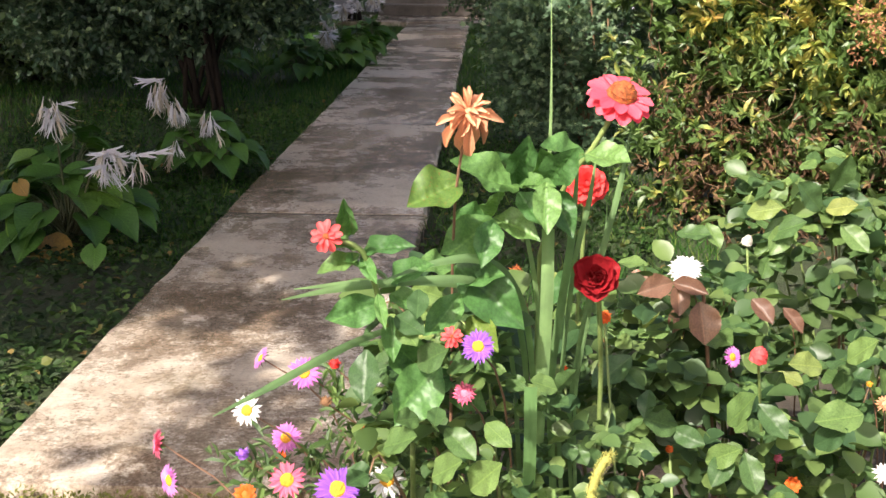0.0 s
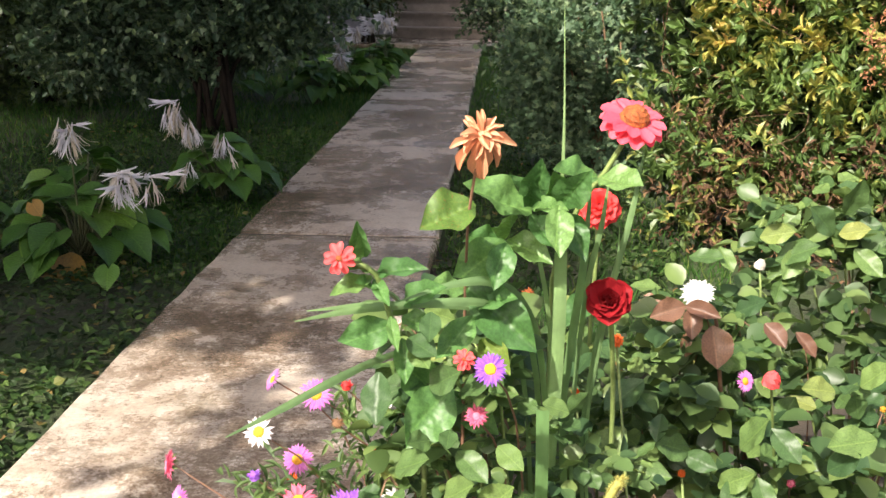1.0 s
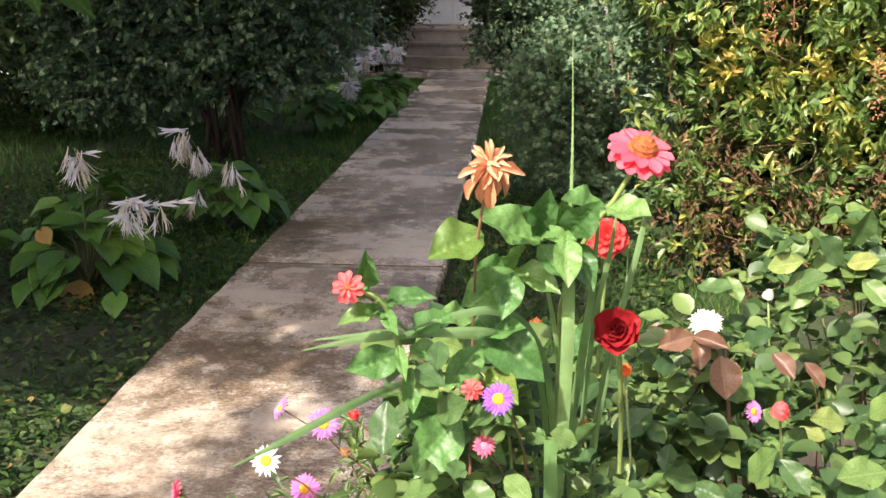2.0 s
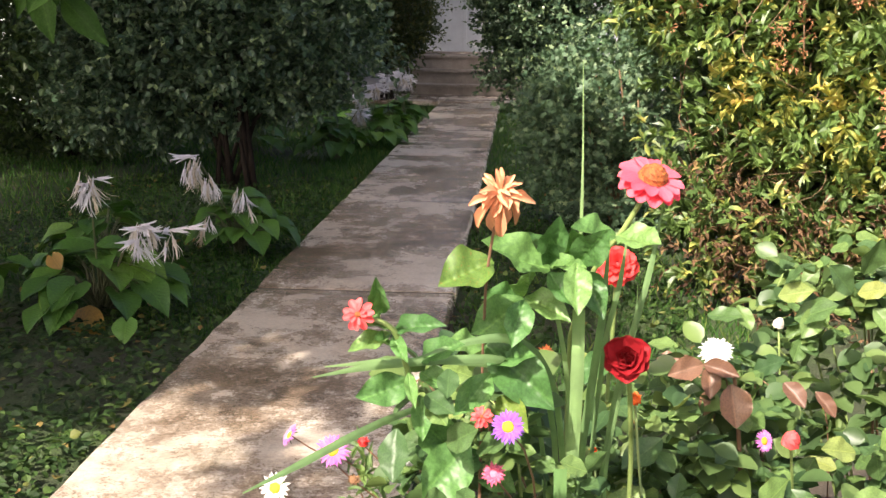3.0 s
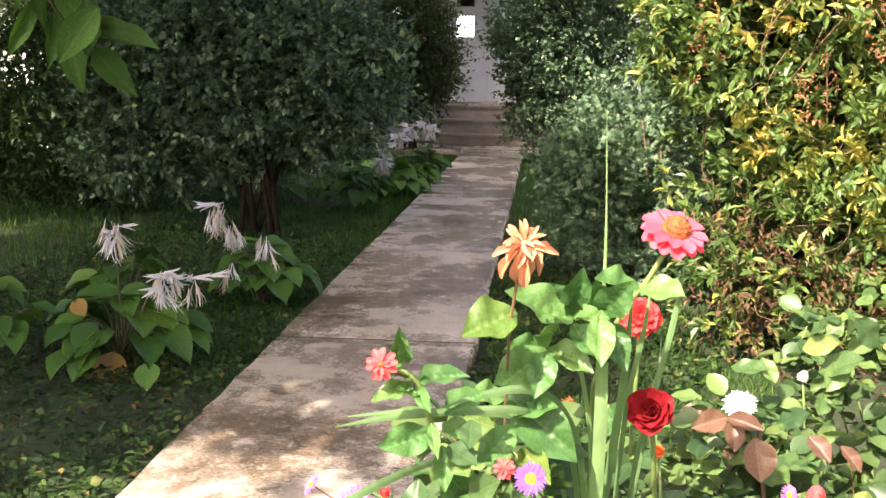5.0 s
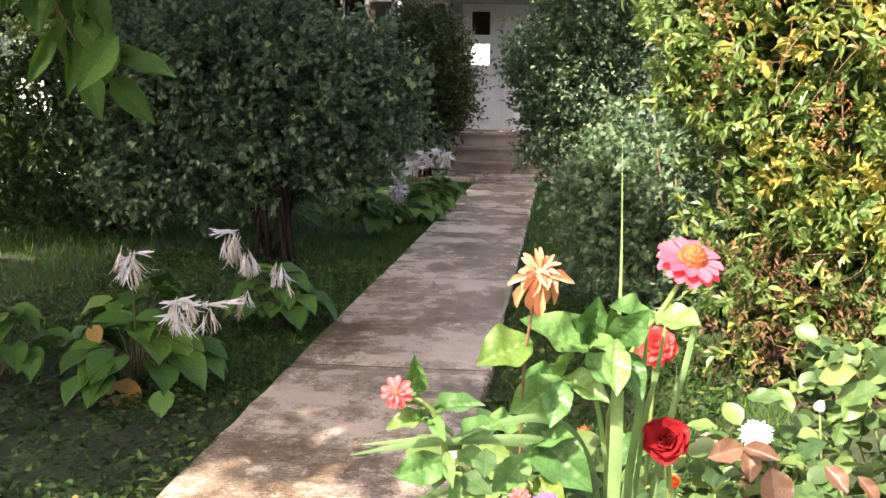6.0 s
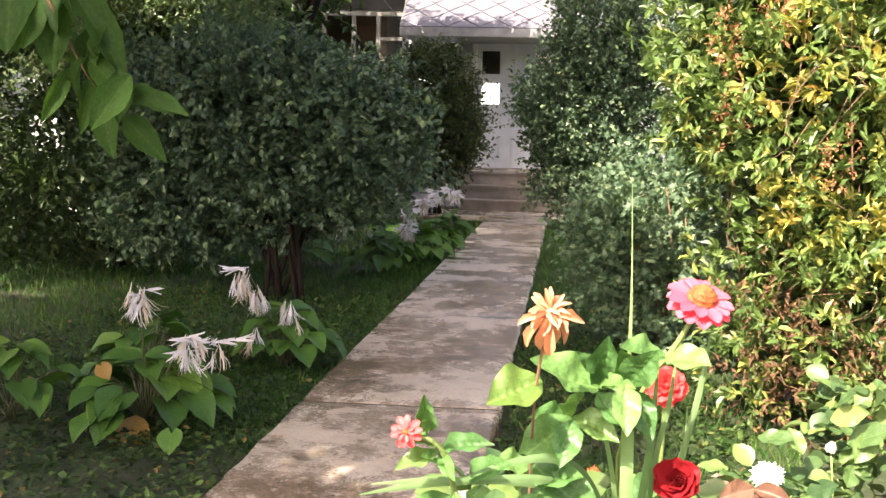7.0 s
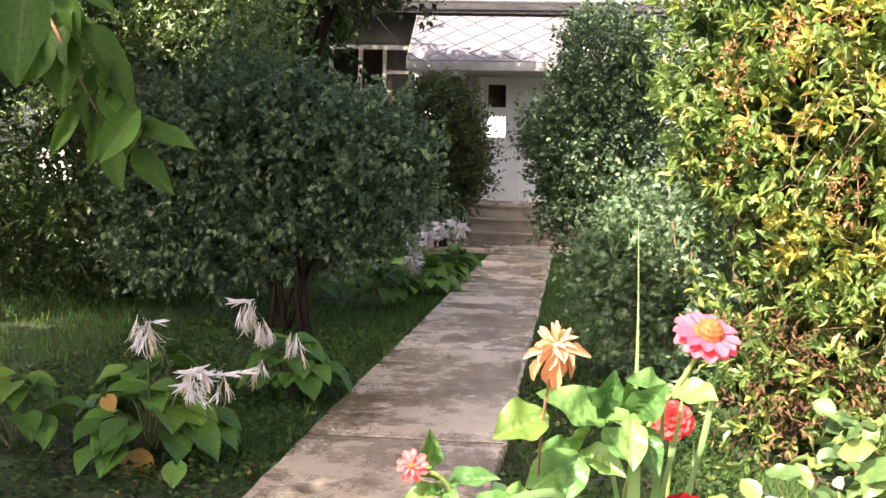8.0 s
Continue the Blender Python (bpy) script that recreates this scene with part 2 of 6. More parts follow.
def tube(points, radii, sides=6):
    """Vertices and faces of a tapered tube along a line of points."""
    P = np.asarray(points, float)
    R = np.broadcast_to(np.asarray(radii, float), (len(P),))
    T = np.gradient(P, axis=0)
    T /= np.linalg.norm(T, axis=1)[:, None] + 1e-9
    ref = np.array([0.31, 0.2, 0.93]) if abs(T[0][2]) < 0.8 else np.array([1.0, 0.1, 0.0])
    A = np.cross(T, ref)
    A /= np.linalg.norm(A, axis=1)[:, None] + 1e-9
    B = np.cross(T, A)
    ang = np.arange(sides) * 2 * math.pi / sides
    V = P[:, None] + R[:, None, None] * (np.cos(ang)[None, :, None] * A[:, None] + np.sin(ang)[None, :, None] * B[:, None])
    V = V.reshape(-1, 3)
    F = []
    for i in range(len(P) - 1):
        for k in range(sides):
            a, b = i * sides + k, i * sides + (k + 1) % sides
            F.append((a, b, b + sides, a + sides))
    F.append(tuple(range(sides))[::-1])
    F.append(tuple((len(P) - 1) * sides + k for k in range(sides)))
    return V, F


def join(pieces):
    V, F, n = [], [], 0
    for v, f in pieces:
        V.append(v)
        F += [tuple(i + n for i in q) for q in f]
        n += len(v)
    return np.concatenate(V), F


def bend(a, b, sag=0.0, side=0.0, n=6):
    """Points from a to b, bowed."""
    a, b = np.asarray(a, float), np.asarray(b, float)
    s = np.linspace(0, 1, n)[:, None]
    bow = 4 * s * (1 - s)
    return a + (b - a) * s + bow * np.array([side, 0, sag])


def unit(v):
    return v / (np.linalg.norm(v, axis=-1, keepdims=True) + 1e-9)


LEAF4 = np.array([(0, 0, 0), (-0.5, 0.5, 0.14), (0.5, 0.5, 0.14), (0, 0.5, 0), (0, 1.0, -0.06)])
FACE4 = np.array([(0, 2, 3), (0, 3, 1), (1, 3, 4), (3, 2, 4)])
LEAF8 = np.array([(0, 0, 0), (-0.42, 0.25, 0.1), (0.42, 0.25, 0.1), (-0.5, 0.62, 0.1), (0.5, 0.62, 0.1), (0, 0.3, 0), (0, 0.6, -0.02), (0, 1.0, -0.12)])
FACE8 = np.array([(0, 2, 5), (0, 5, 1), (1, 5, 6), (1, 6, 3), (5, 2, 4), (5, 4, 6), (3, 6, 7), (6, 4, 7)])
CUT = np.array([(0, 0, 0), (-0.15, 0.3, 0.05), (-0.6, 0.35, 0.0), (-0.25, 0.5, 0.05), (-0.5, 0.8, 0.0), (-0.1, 0.7, 0.0), (0, 1, -0.05), (0.1, 0.7, 0.0), (0.5, 0.8, 0.0), (0.25, 0.5, 0.05), (0.6, 0.35, 0.0), (0.15, 0.3, 0.05)])
CUTF = np.array([(0, 11, 1), (1, 3, 2), (3, 5, 4), (5, 7, 6), (7, 9, 8), (9, 11, 10), (1, 11, 9), (1, 9, 3), (3, 9, 7), (3, 7, 5)])
_S = np.array([0.0, 0.15, 0.38, 0.62, 0.84, 1.0])
_W = np.array([0.03, 0.33, 0.49, 0.46, 0.27, 0.0])
OVAL = np.array([(c * w, s, abs(c) * w * 0.3 - 0.12 * s * s) for s, w in zip(_S, _W) for c in (-1, 0, 1)])
OVALF = np.array([q for i in range(5) for k in (0, 1) for q in ((3 * i + k, 3 * i + k + 1, 3 * i + k + 4), (3 * i + k, 3 * i + k + 4, 3 * i + k + 3))])
BLADE = np.array([(-0.5, 0, 0), (0.5, 0, 0), (-0.4, 0.55, 0.0), (0.4, 0.55, 0.0), (0, 1.0, -0.12)])
BLADEF = np.array([(0, 1, 3), (0, 3, 2), (2, 3, 4)])


def scatter(base, along, up, length, width, shape=LEAF4, faces=FACE4):
    """Many leaves at once: base points, directions, upper sides, lengths, widths."""
    Y = unit(along)
    X = unit(np.cross(Y, up))
    Z = np.cross(X, Y)
    L, W = np.asarray(length)[:, None, None], np.asarray(width)[:, None, None]
    V = base[:, None] + shape[None, :, 0:1] * W * X[:, None] + shape[None, :, 1:2] * L * Y[:, None] + shape[None, :, 2:3] * L * Z[:, None]
    F = faces[None] + (np.arange(len(base)) * len(shape))[:, None, None]
    return V.reshape(-1, 3), F.reshape(-1, faces.shape[1])


def crown(rng, lobes, twigs, per_twig, leaf, ratio=0.5, twig_len=0.22, shell=0.75, upward=0.3, spread=0.9, shape=LEAF4, faces=FACE4, uneven=0.08, tilt=0.55):
    """Leaves on short twigs that stand out of rounded, uneven lobes (centre, radii)."""
    vol = np.array([r[0] * r[1] * r[2] for _, r in lobes]) ** (2 / 3)
    pick = rng.choice(len(lobes), twigs, p=vol / vol.sum())
    C = np.array([c for c, _ in lobes], float)[pick]
    R = np.array([r for _, r in lobes], float)[pick]
    d = unit(rng.normal(size=(twigs, 3)))
    rad = np.where(rng.random(twigs) < shell, rng.normal(0.93, uneven, twigs), rng.random(twigs) ** 0.5)
    lump = 1 + 0.22 * np.sin(d[:, 0] * 7 + pick) * np.sin(d[:, 2] * 6 + 2 * pick) + 0.14 * np.sin(d[:, 1] * 11 + pick) * np.sin(d[:, 0] * 15)
    p = C + d * R * (rad * lump)[:, None]
    n = len(p)
    t = unit(d + np.array([0, 0, upward]) + rng.normal(size=(n, 3)) * 0.45)
    s = np.linspace(0.1, 1, per_twig)[None, :, None]
    tl = (twig_len * rng.uniform(0.5, 1.4, n))[:, None, None]
    base = (p[:, None] + t[:, None] * s * tl).reshape(-1, 3)
    m = len(base)
    out = unit(np.repeat(t, per_twig, 0) * 0.8 + rng.normal(size=(m, 3)) * spread)
    up = unit(np.array([0, -0.15, 1.0]) + rng.normal(size=(m, 3)) * tilt)
    L = leaf * rng.uniform(0.6, 1.25, m)
    return scatter(base, out, up, L, L * ratio * rng.uniform(0.8, 1.2, m), shape, faces)


def limbs(rng, base, top_points, r0, mid=0.45, foot=0.06):
    """A trunk that forks into limbs towards the given points."""
    base = np.asarray(base, float)
    out = []
    for q in top_points:
        q = np.asarray(q, float)
        m1 = base + (q - base) * mid * np.array([0.45, 0.45, 1.0]) + rng.normal(size=3) * 0.04
        m2 = base + (q - base) * 0.75 * np.array([0.8, 0.8, 1.0]) + rng.normal(size=3) * 0.06
        k = rng.uniform(0.7, 1.0)
        out.append(tube([base + rng.normal(size=3) * [foot, foot, 0], m1, m2, q], [r0 * k, r0 * 0.7 * k, r0 * 0.42 * k, r0 * 0.12], 7))
    return join(out)


def woody(name, label, category, at, lobes, tips, r0, twigs, per, leaf, mat, seed, bark=None, group="", foot=0.06, **kw):
    rng = np.random.default_rng(seed)
    t = thing(name, label, category, at, group)
    a = np.array(at)
    v, f = limbs(rng, (0, 0, 0), [np.array(q) - a for q in tips], r0, foot=foot)
    mesh_obj("trunk", v, f, bark or M_BARK, t, smooth=True)
    v, f = crown(rng, [(np.array(c) - a, r) for c, r in lobes], twigs, per, leaf, **kw)
    mesh_obj("crown", v, f, mat, t)
    return t

# ---------------- ground, path, house ----------------
rng = np.random.default_rng(3)
GZ = -0.05
bm = bmesh.new()
xs = sorted({-400.0, -120.0, -40.0, 40.0, 120.0, 400.0} | {float(v) for v in np.arange(-12, 8.1, 0.5)})
ys = sorted({-400.0, -120.0, -30.0, 60.0, 140.0, 400.0} | {float(v) for v in np.arange(-6, 30.1, 0.5)})
grid = [[bm.verts.new((x, y, GZ + (0.02 * noise.noise(Vector((x * 0.9, y * 0.9, 0))) - 0.01 if abs(x + 0.66) > 0.6 else -0.02))) for x in xs] for y in ys]
for j in range(len(ys) - 1):
    for i in range(len(xs) - 1):
        bm.faces.new((grid[j][i], grid[j][i + 1], grid[j + 1][i + 1], grid[j + 1][i]))
ground = tagged(part("ground", bm, M_SOIL), "dark garden soil with patchy green turf", "ground", kind="structure")

PX0, PX1 = -1.078, -0.242
path = thing("path", "damp grey concrete garden path cast in slabs", "path", kind="structure")
JOINTS = [2.29, 4.89, 7.47, 10.04, 12.66, 15.2, 16.75]


def slab(x0, x1, y0, y1, z0, z1, seed, parent, name="slab"):
    """A cast slab with slightly chipped, uneven edges."""
    r = np.random.default_rng(seed)
    n = max(8, int((y1 - y0) / 0.12))
    bm = bmesh.new()
    rows = []
    for i in range(n + 1):
        y = y0 + (y1 - y0) * i / n
        a = x0 + r.normal() * 0.003
        b = x1 + r.normal() * 0.003
        yy = y + (r.normal() * 0.004 if i in (0, n) else 0)
        e = 0.012 if i in (0, n) else 0.0
        rows.append([bm.verts.new(q) for q in ((a, yy, z0), (a, yy, z1 - 0.016), (a + 0.014, yy, z1 - e), ((a + b) / 2, yy, z1 - e), (b - 0.014, yy, z1 - e), (b, yy, z1 - 0.016), (b, yy, z0))])
    for p, q in zip(rows, rows[1:]):
        for k in range(6):
            bm.faces.new((p[k], q[k], q[k + 1], p[k + 1]))
    bm.faces.new(rows[0])
    bm.faces.new(rows[-1][::-1])
    bmesh.ops.recalc_face_normals(bm, faces=bm.faces[:])
    return part(name, bm, M_CONC, parent)


for i, (a, b) in enumerate(zip(JOINTS, JOINTS[1:])):
    slab(PX0, PX1, a + 0.014, b - 0.014, -0.12, 0.003 * math.sin(i * 2.3), 10 + i, path)
for y in JOINTS[1:-1]:
    part("joint_fill", box_bm(PX0 + 0.01, PX1 - 0.01, y - 0.024, y + 0.024, -0.1, -0.014, 0.003), M_JOINT, path, "dark earth packed in a joint")
for i, x in enumerate((-3.2, -1.72)):
    slab(x, x + 1.47, 0.75, 2.235, -0.2, -0.028, 30 + i, path, "kerb_slab")
# moss along the near edge
v, f = crown(rng, [((x, 2.262, -0.04), (0.06, 0.02, 0.02)) for x in np.arange(-1.1, -0.2, 0.05)], 900, 2, 0.012, twig_len=0.012)
tagged(mesh_obj("moss_strip", v, f, M_MOSS), "olive green moss in the joint before the path", "moss", kind="stuff")

# paved pad and steps
HX0, HX1 = -1.62, 0.15
slab(-2.3, 0.75, 16.77, 18.25, -0.12, 0.012, 50, path, "pad")
steps = thing("steps", "three worn grey concrete steps up to the door", "steps", (-0.75, 18.6, 0))
for i, (y0, z1) in enumerate(((18.25, 0.155), (18.65, 0.36), (19.05, 0.565))):
    part("step", box_bm(HX0 + 0.75 , HX1 + 0.75, y0 - 18.6, 20.1 - 18.6, 0.0 if i == 0 else z1 - 0.21, z1 - 0.012, 0.012, 2), M_STEP, steps)
    part("tread", box_bm(HX0 + 0.73, HX1 + 0.77, y0 - 18.63, y0 - 18.6 + 0.42 if i < 2 else 20.08 - 18.6, z1 - 0.045, z1, 0.008, 2), M_STEP, steps)

FY = 20.1      # face of the house
house = thing("house", "low grey-white house with a porch roof and veranda windows", "house", (-1, FY, 0), kind="structure")


def hpart(name, x0, x1, y0, y1, z0, z1, mat, parent=None, bevel=0.004, label=""):
    o = part(name, box_bm(x0 + 1, x1 + 1, y0 - FY, y1 - FY, z0, z1, bevel), mat, parent or house, label)
    return o


DZ = 0.57
DX0, DX1 = -1.60, -0.20      # door opening
WX0, WX1 = -6.2, -1.78       # veranda glazing
hpart("wall", -9.0, WX0, FY, FY + 0.25, -0.1, 3.6, M_WALL)
hpart("wall", WX0, WX1, FY, FY + 0.25, -0.1, 1.25, M_WALL)
hpart("dark_boarding", WX0, WX1, FY, FY + 0.25, 3.16, 3.6, M_ROOF)
hpart("wall", WX1, DX0, FY, FY + 0.25, -0.1, 3.6, M_WALL)
hpart("wall", DX0, DX1, FY, FY + 0.25, -0.1, DZ, M_WALL)
hpart("wall", DX0, DX1, FY, FY + 0.25, 2.82, 3.6, M_WALL)
hpart("wall", DX1, 7.0, FY, FY + 0.25, -0.1, 3.6, M_WALL)
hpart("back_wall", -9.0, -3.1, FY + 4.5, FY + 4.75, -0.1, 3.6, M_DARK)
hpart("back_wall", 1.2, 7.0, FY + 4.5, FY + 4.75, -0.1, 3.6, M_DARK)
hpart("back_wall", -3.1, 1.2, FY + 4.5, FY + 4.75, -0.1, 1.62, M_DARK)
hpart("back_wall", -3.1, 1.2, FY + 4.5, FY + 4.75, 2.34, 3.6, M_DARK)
hpart("side_wall", -9.25, -9.0, FY, FY + 4.75, -0.1, 3.6, M_WALL)
hpart("side_wall", 7.0, 7.25, FY, FY + 4.75, -0.1, 3.6, M_WALL)
hpart("inner_floor", -9.0, 7.0, FY + 0.25, FY + 4.5, 0.3, 0.55, M_BROWN)
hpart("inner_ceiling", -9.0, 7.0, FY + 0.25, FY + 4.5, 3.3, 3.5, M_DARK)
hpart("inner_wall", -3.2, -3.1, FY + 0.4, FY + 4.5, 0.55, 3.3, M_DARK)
sky_mat, sky_nt, sky_b, sky_out = node_mat("bright_sky_distance")
glow = sky_nt.nodes.new("ShaderNodeEmission")
glow.inputs["Color"].default_value, glow.inputs["Strength"].default_value = (0.93, 0.96, 1.0, 1), 1.6
sky_nt.links.new(glow.outputs[0], sky_out.inputs["Surface"])
tagged(part("backdrop", box_bm(-4.2, 2.2, FY + 9.0, FY + 9.1, 0.5, 4.2), sky_mat), "bright hazy sky behind the house's rear window", "backdrop", kind="structure")
# main roof slope
bm = bmesh.new()
q = [bm.verts.new(c) for c in ((-8.6, -0.45, 3.62), (8.5, -0.45, 3.62), (8.5, 2.6, 5.6), (-8.6, 2.6, 5.6), (-8.6, 5.4, 3.62), (8.5, 5.4, 3.62))]
bm.faces.new((q[0], q[1], q[2], q[3]))
bm.faces.new((q[3], q[2], q[5], q[4]))
bmesh.ops.solidify(bm, geom=bm.faces[:], thickness=0.08)
part("roof", bm, M_ROOF, house)
v, f = tube([(-8.6, -0.52, 3.82), (8.5, -0.52, 3.82)], 0.055, 10)
mesh_obj("gutter", v, f, M_METAL, house, "dull zinc rain gutter", smooth=True)
v, f = tube([(-1.62, -0.1, 3.7), (-1.62, -0.1, 0.1)], 0.04, 8)
mesh_obj("downpipe", v, f, M_METAL, house, smooth=True)

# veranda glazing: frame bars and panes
win = part("window", box_bm(WX0 + 1, WX1 + 1, 0.03, 0.11, 3.06, 3.16, 0.004), M_FRAME, house, "worn white veranda window frame, toned dark for shade")
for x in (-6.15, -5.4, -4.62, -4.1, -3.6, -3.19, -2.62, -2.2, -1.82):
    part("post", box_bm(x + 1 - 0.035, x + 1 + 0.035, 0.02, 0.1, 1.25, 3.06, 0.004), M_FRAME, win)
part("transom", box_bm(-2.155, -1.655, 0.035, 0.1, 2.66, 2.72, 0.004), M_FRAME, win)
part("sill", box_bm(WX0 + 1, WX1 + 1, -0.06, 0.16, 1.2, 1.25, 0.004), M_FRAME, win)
xs_ = [-6.15, -5.4, -4.62, -4.1, -3.6, -3.19, -2.62, -2.2, -1.82]
for a, b in zip(xs_, xs_[1:]):
    o = part("pane", box_bm(a + 1.035, b + 0.965, 0.06, 0.065, 1.25, 3.06), M_GLASS, win)
    o.visible_shadow = False

# double door
door = thing("door_1", "white double door with two small panes in each leaf", "door", (-0.9, FY, DZ), kind="structure")
part("door_frame", box_bm(-0.7, -0.63, 0.0, 0.12, 0.0, 2.25, 0.004), M_DOOR, door)
part("door_frame", box_bm(0.63, 0.7, 0.0, 0.12, 0.0, 2.25, 0.004), M_DOOR, door)
part("door_frame", box_bm(-0.63, 0.63, 0.0, 0.12, 2.16, 2.25, 0.004), M_DOOR, door)
part("threshold", box_bm(-0.7, 0.7, -0.06, 0.12, -0.02, 0.025, 0.006), M_STEP, door)


def leaf_door(x0, x1, wx0, wx1):
    """One leaf: stiles, rails, lower panel with a bead, two glazed openings."""
    d = part("door_leaf", box_bm(x0, wx0, 0.03, 0.08, 0.03, 2.15, 0.003), M_DOOR, door)
    for a, b, c, e in ((wx1, x1, 0.03, 2.15), (wx0, wx1, 1.96, 2.15), (wx0, wx1, 1.45, 1.56), (wx0, wx1, 0.03, 1.07)):
        part("rail", box_bm(a, b, 0.032, 0.078, c, e, 0.002), M_DOOR, d)
    part("raised_panel", box_bm(wx0 + 0.01, wx1 - 0.01, 0.018, 0.035, 0.16, 0.95, 0.012, 2), M_DOOR, d)
    for c, e in ((1.56, 1.96), (1.07, 1.45)):
        o = part("pane", box_bm(wx0, wx1, 0.052, 0.056, c, e), M_GLASS, d)
        o.visible_shadow = False
        for a, b, g, h in ((wx0, wx0 + 0.012, c, e), (wx1 - 0.012, wx1, c, e), (wx0, wx1, e - 0.012, e), (wx0, wx1, c, c + 0.012)):
            part("bead", box_bm(a, b, 0.026, 0.05, g, h), M_DOOR, d)
    return d


leaf_door(-0.625, -0.005, -0.555, -0.235)
leaf_door(0.005, 0.625, 0.325, 0.62 - 0.04)
part("cover_strip", box_bm(-0.03, 0.03, 0.005, 0.028, 0.03, 2.15, 0.006), M_DOOR, door)
part("door_handle", box_bm(-0.13, -0.05, -0.03, 0.03, 0.98, 1.0, 0.006), M_METAL, door, "small metal handle")
# lace edge hanging behind the lower panes, in the same shade-toned colour as the room
for cx in (-0.395, 0.47):
    sc = []
    for k in range(7):
        x = cx - 0.16 + k * 0.053
        vv, ff = scatter(np.array([[x, 0.12, 1.47]]), np.array([[0, 0, -1.0]]), np.array([[0, -1.0, 0]]), [0.07], [0.055])
        sc.append((vv, [tuple(t_) for t_ in ff.tolist()]))
    v, f = join(sc)
    mesh_obj("lace_edge", v, f, M_DARK, door)

# porch roof with diamond slates
porch = thing("porch_roof", "pale grey diamond-slated porch roof over the door", "roof", (-1.39, 18.6, 2.69), kind="structure")
SL = math.atan2(1.02, 1.4)
PW0, PW1, PLEN = -1.2, 1.24, math.hypot(1.02, 1.4)
M_SLATE = surface("pale_slate", [(0.25, (0.115, 0.108, 0.125)), (0.7, (0.17, 0.163, 0.19))], 2.5, 0.6, 60, 0.3, (1, 1, 1))
deck = part("deck", box_bm(PW0, PW1, 0, PLEN, -0.03, 0.0, 0.003), M_METAL, porch)
deck.matrix_basis = pose(0, 0, 0.06, math.degrees(SL), 0, 0)
part("fascia", box_bm(PW0 - 0.02, PW1 + 0.02, -0.03, -0.002, -0.07, 0.06, 0.004), M_METAL, porch, "grey painted fascia board")
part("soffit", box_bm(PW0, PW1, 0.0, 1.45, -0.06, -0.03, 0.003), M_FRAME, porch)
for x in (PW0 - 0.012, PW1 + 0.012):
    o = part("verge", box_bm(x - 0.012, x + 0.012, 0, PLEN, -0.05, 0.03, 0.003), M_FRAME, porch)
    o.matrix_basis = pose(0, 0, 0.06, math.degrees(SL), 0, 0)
DWID, DHGT = 0.5, 0.46
rows = int(PLEN / (DHGT / 2)) + 2
for r in range(rows):
    yc = r * DHGT / 2
    off = 0 if r % 2 else DWID / 2
    for c in range(-4, 5):
        xc = c * DWID + off
        # clip a diamond against the roof's edges
        raw = [(xc, yc - DHGT / 2), (xc + DWID / 2, yc), (xc, yc + DHGT / 2), (xc - DWID / 2, yc)]
        for axis, lim, sign in ((0, PW0, 1), (0, PW1, -1), (1, 0.0, 1), (1, PLEN, -1)):
            nxt = []
            for p, q2 in zip(raw, raw[1:] + raw[:1]):
                ip, iq = (p[axis] - lim) * sign >= 0, (q2[axis] - lim) * sign >= 0
                if ip:
                    nxt.append(p)
                if ip != iq:
                    s = (lim - p[axis]) / (q2[axis] - p[axis])
                    nxt.append((p[0] + (q2[0] - p[0]) * s, p[1] + (q2[1] - p[1]) * s))
            raw = nxt
            if len(raw) < 3:
                break
        if len(raw) < 3:
            continue
        n = len(raw)
        V = [(x, y, 0.006) for x, y in raw] + [(x, y, 0.022 - 0.03 * (y - yc) ) for x, y in raw]
        cx_, cy_ = sum(p[0] for p in raw) / n, sum(p[1] for p in raw) / n
        V = [(cx_ + (x - cx_) * 0.972, cy_ + (y - cy_) * 0.972, z) for x, y, z in V]
        F = [tuple(range(n))[::-1], tuple(range(n, 2 * n))] + [(i, (i + 1) % n, n + (i + 1) % n, n + i) for i in range(n)]
        o = mesh_obj("slate", V, F, M_SLATE, porch)
        o.matrix_basis = pose(0, 0, 0.06, math.degrees(SL), 0, 0)
for x in (-1.16,):
    part("porch_post", box_bm(x - 0.03, x + 0.03, 0.05, 0.11, -2.66, -0.06, 0.005), M_METAL, porch)
v, f = tube([(-3.9, 16.5, 4.1), (-3.0, 18.0, 3.35), (-2.56, 18.62, 2.8)], 0.006, 5)
tagged(mesh_obj("cable", v, f, M_METAL), "thin grey cable running down to the porch", "cable")

# bright whitewashed wall far behind the trees
wall = tagged(part("garden_wall", box_bm(-7.3, -6.4, 16.0, 16.2, -0.1, 1.5, 0.01), M_WHITEWALL), "whitewashed garden wall behind dark leaves", "wall", kind="structure")

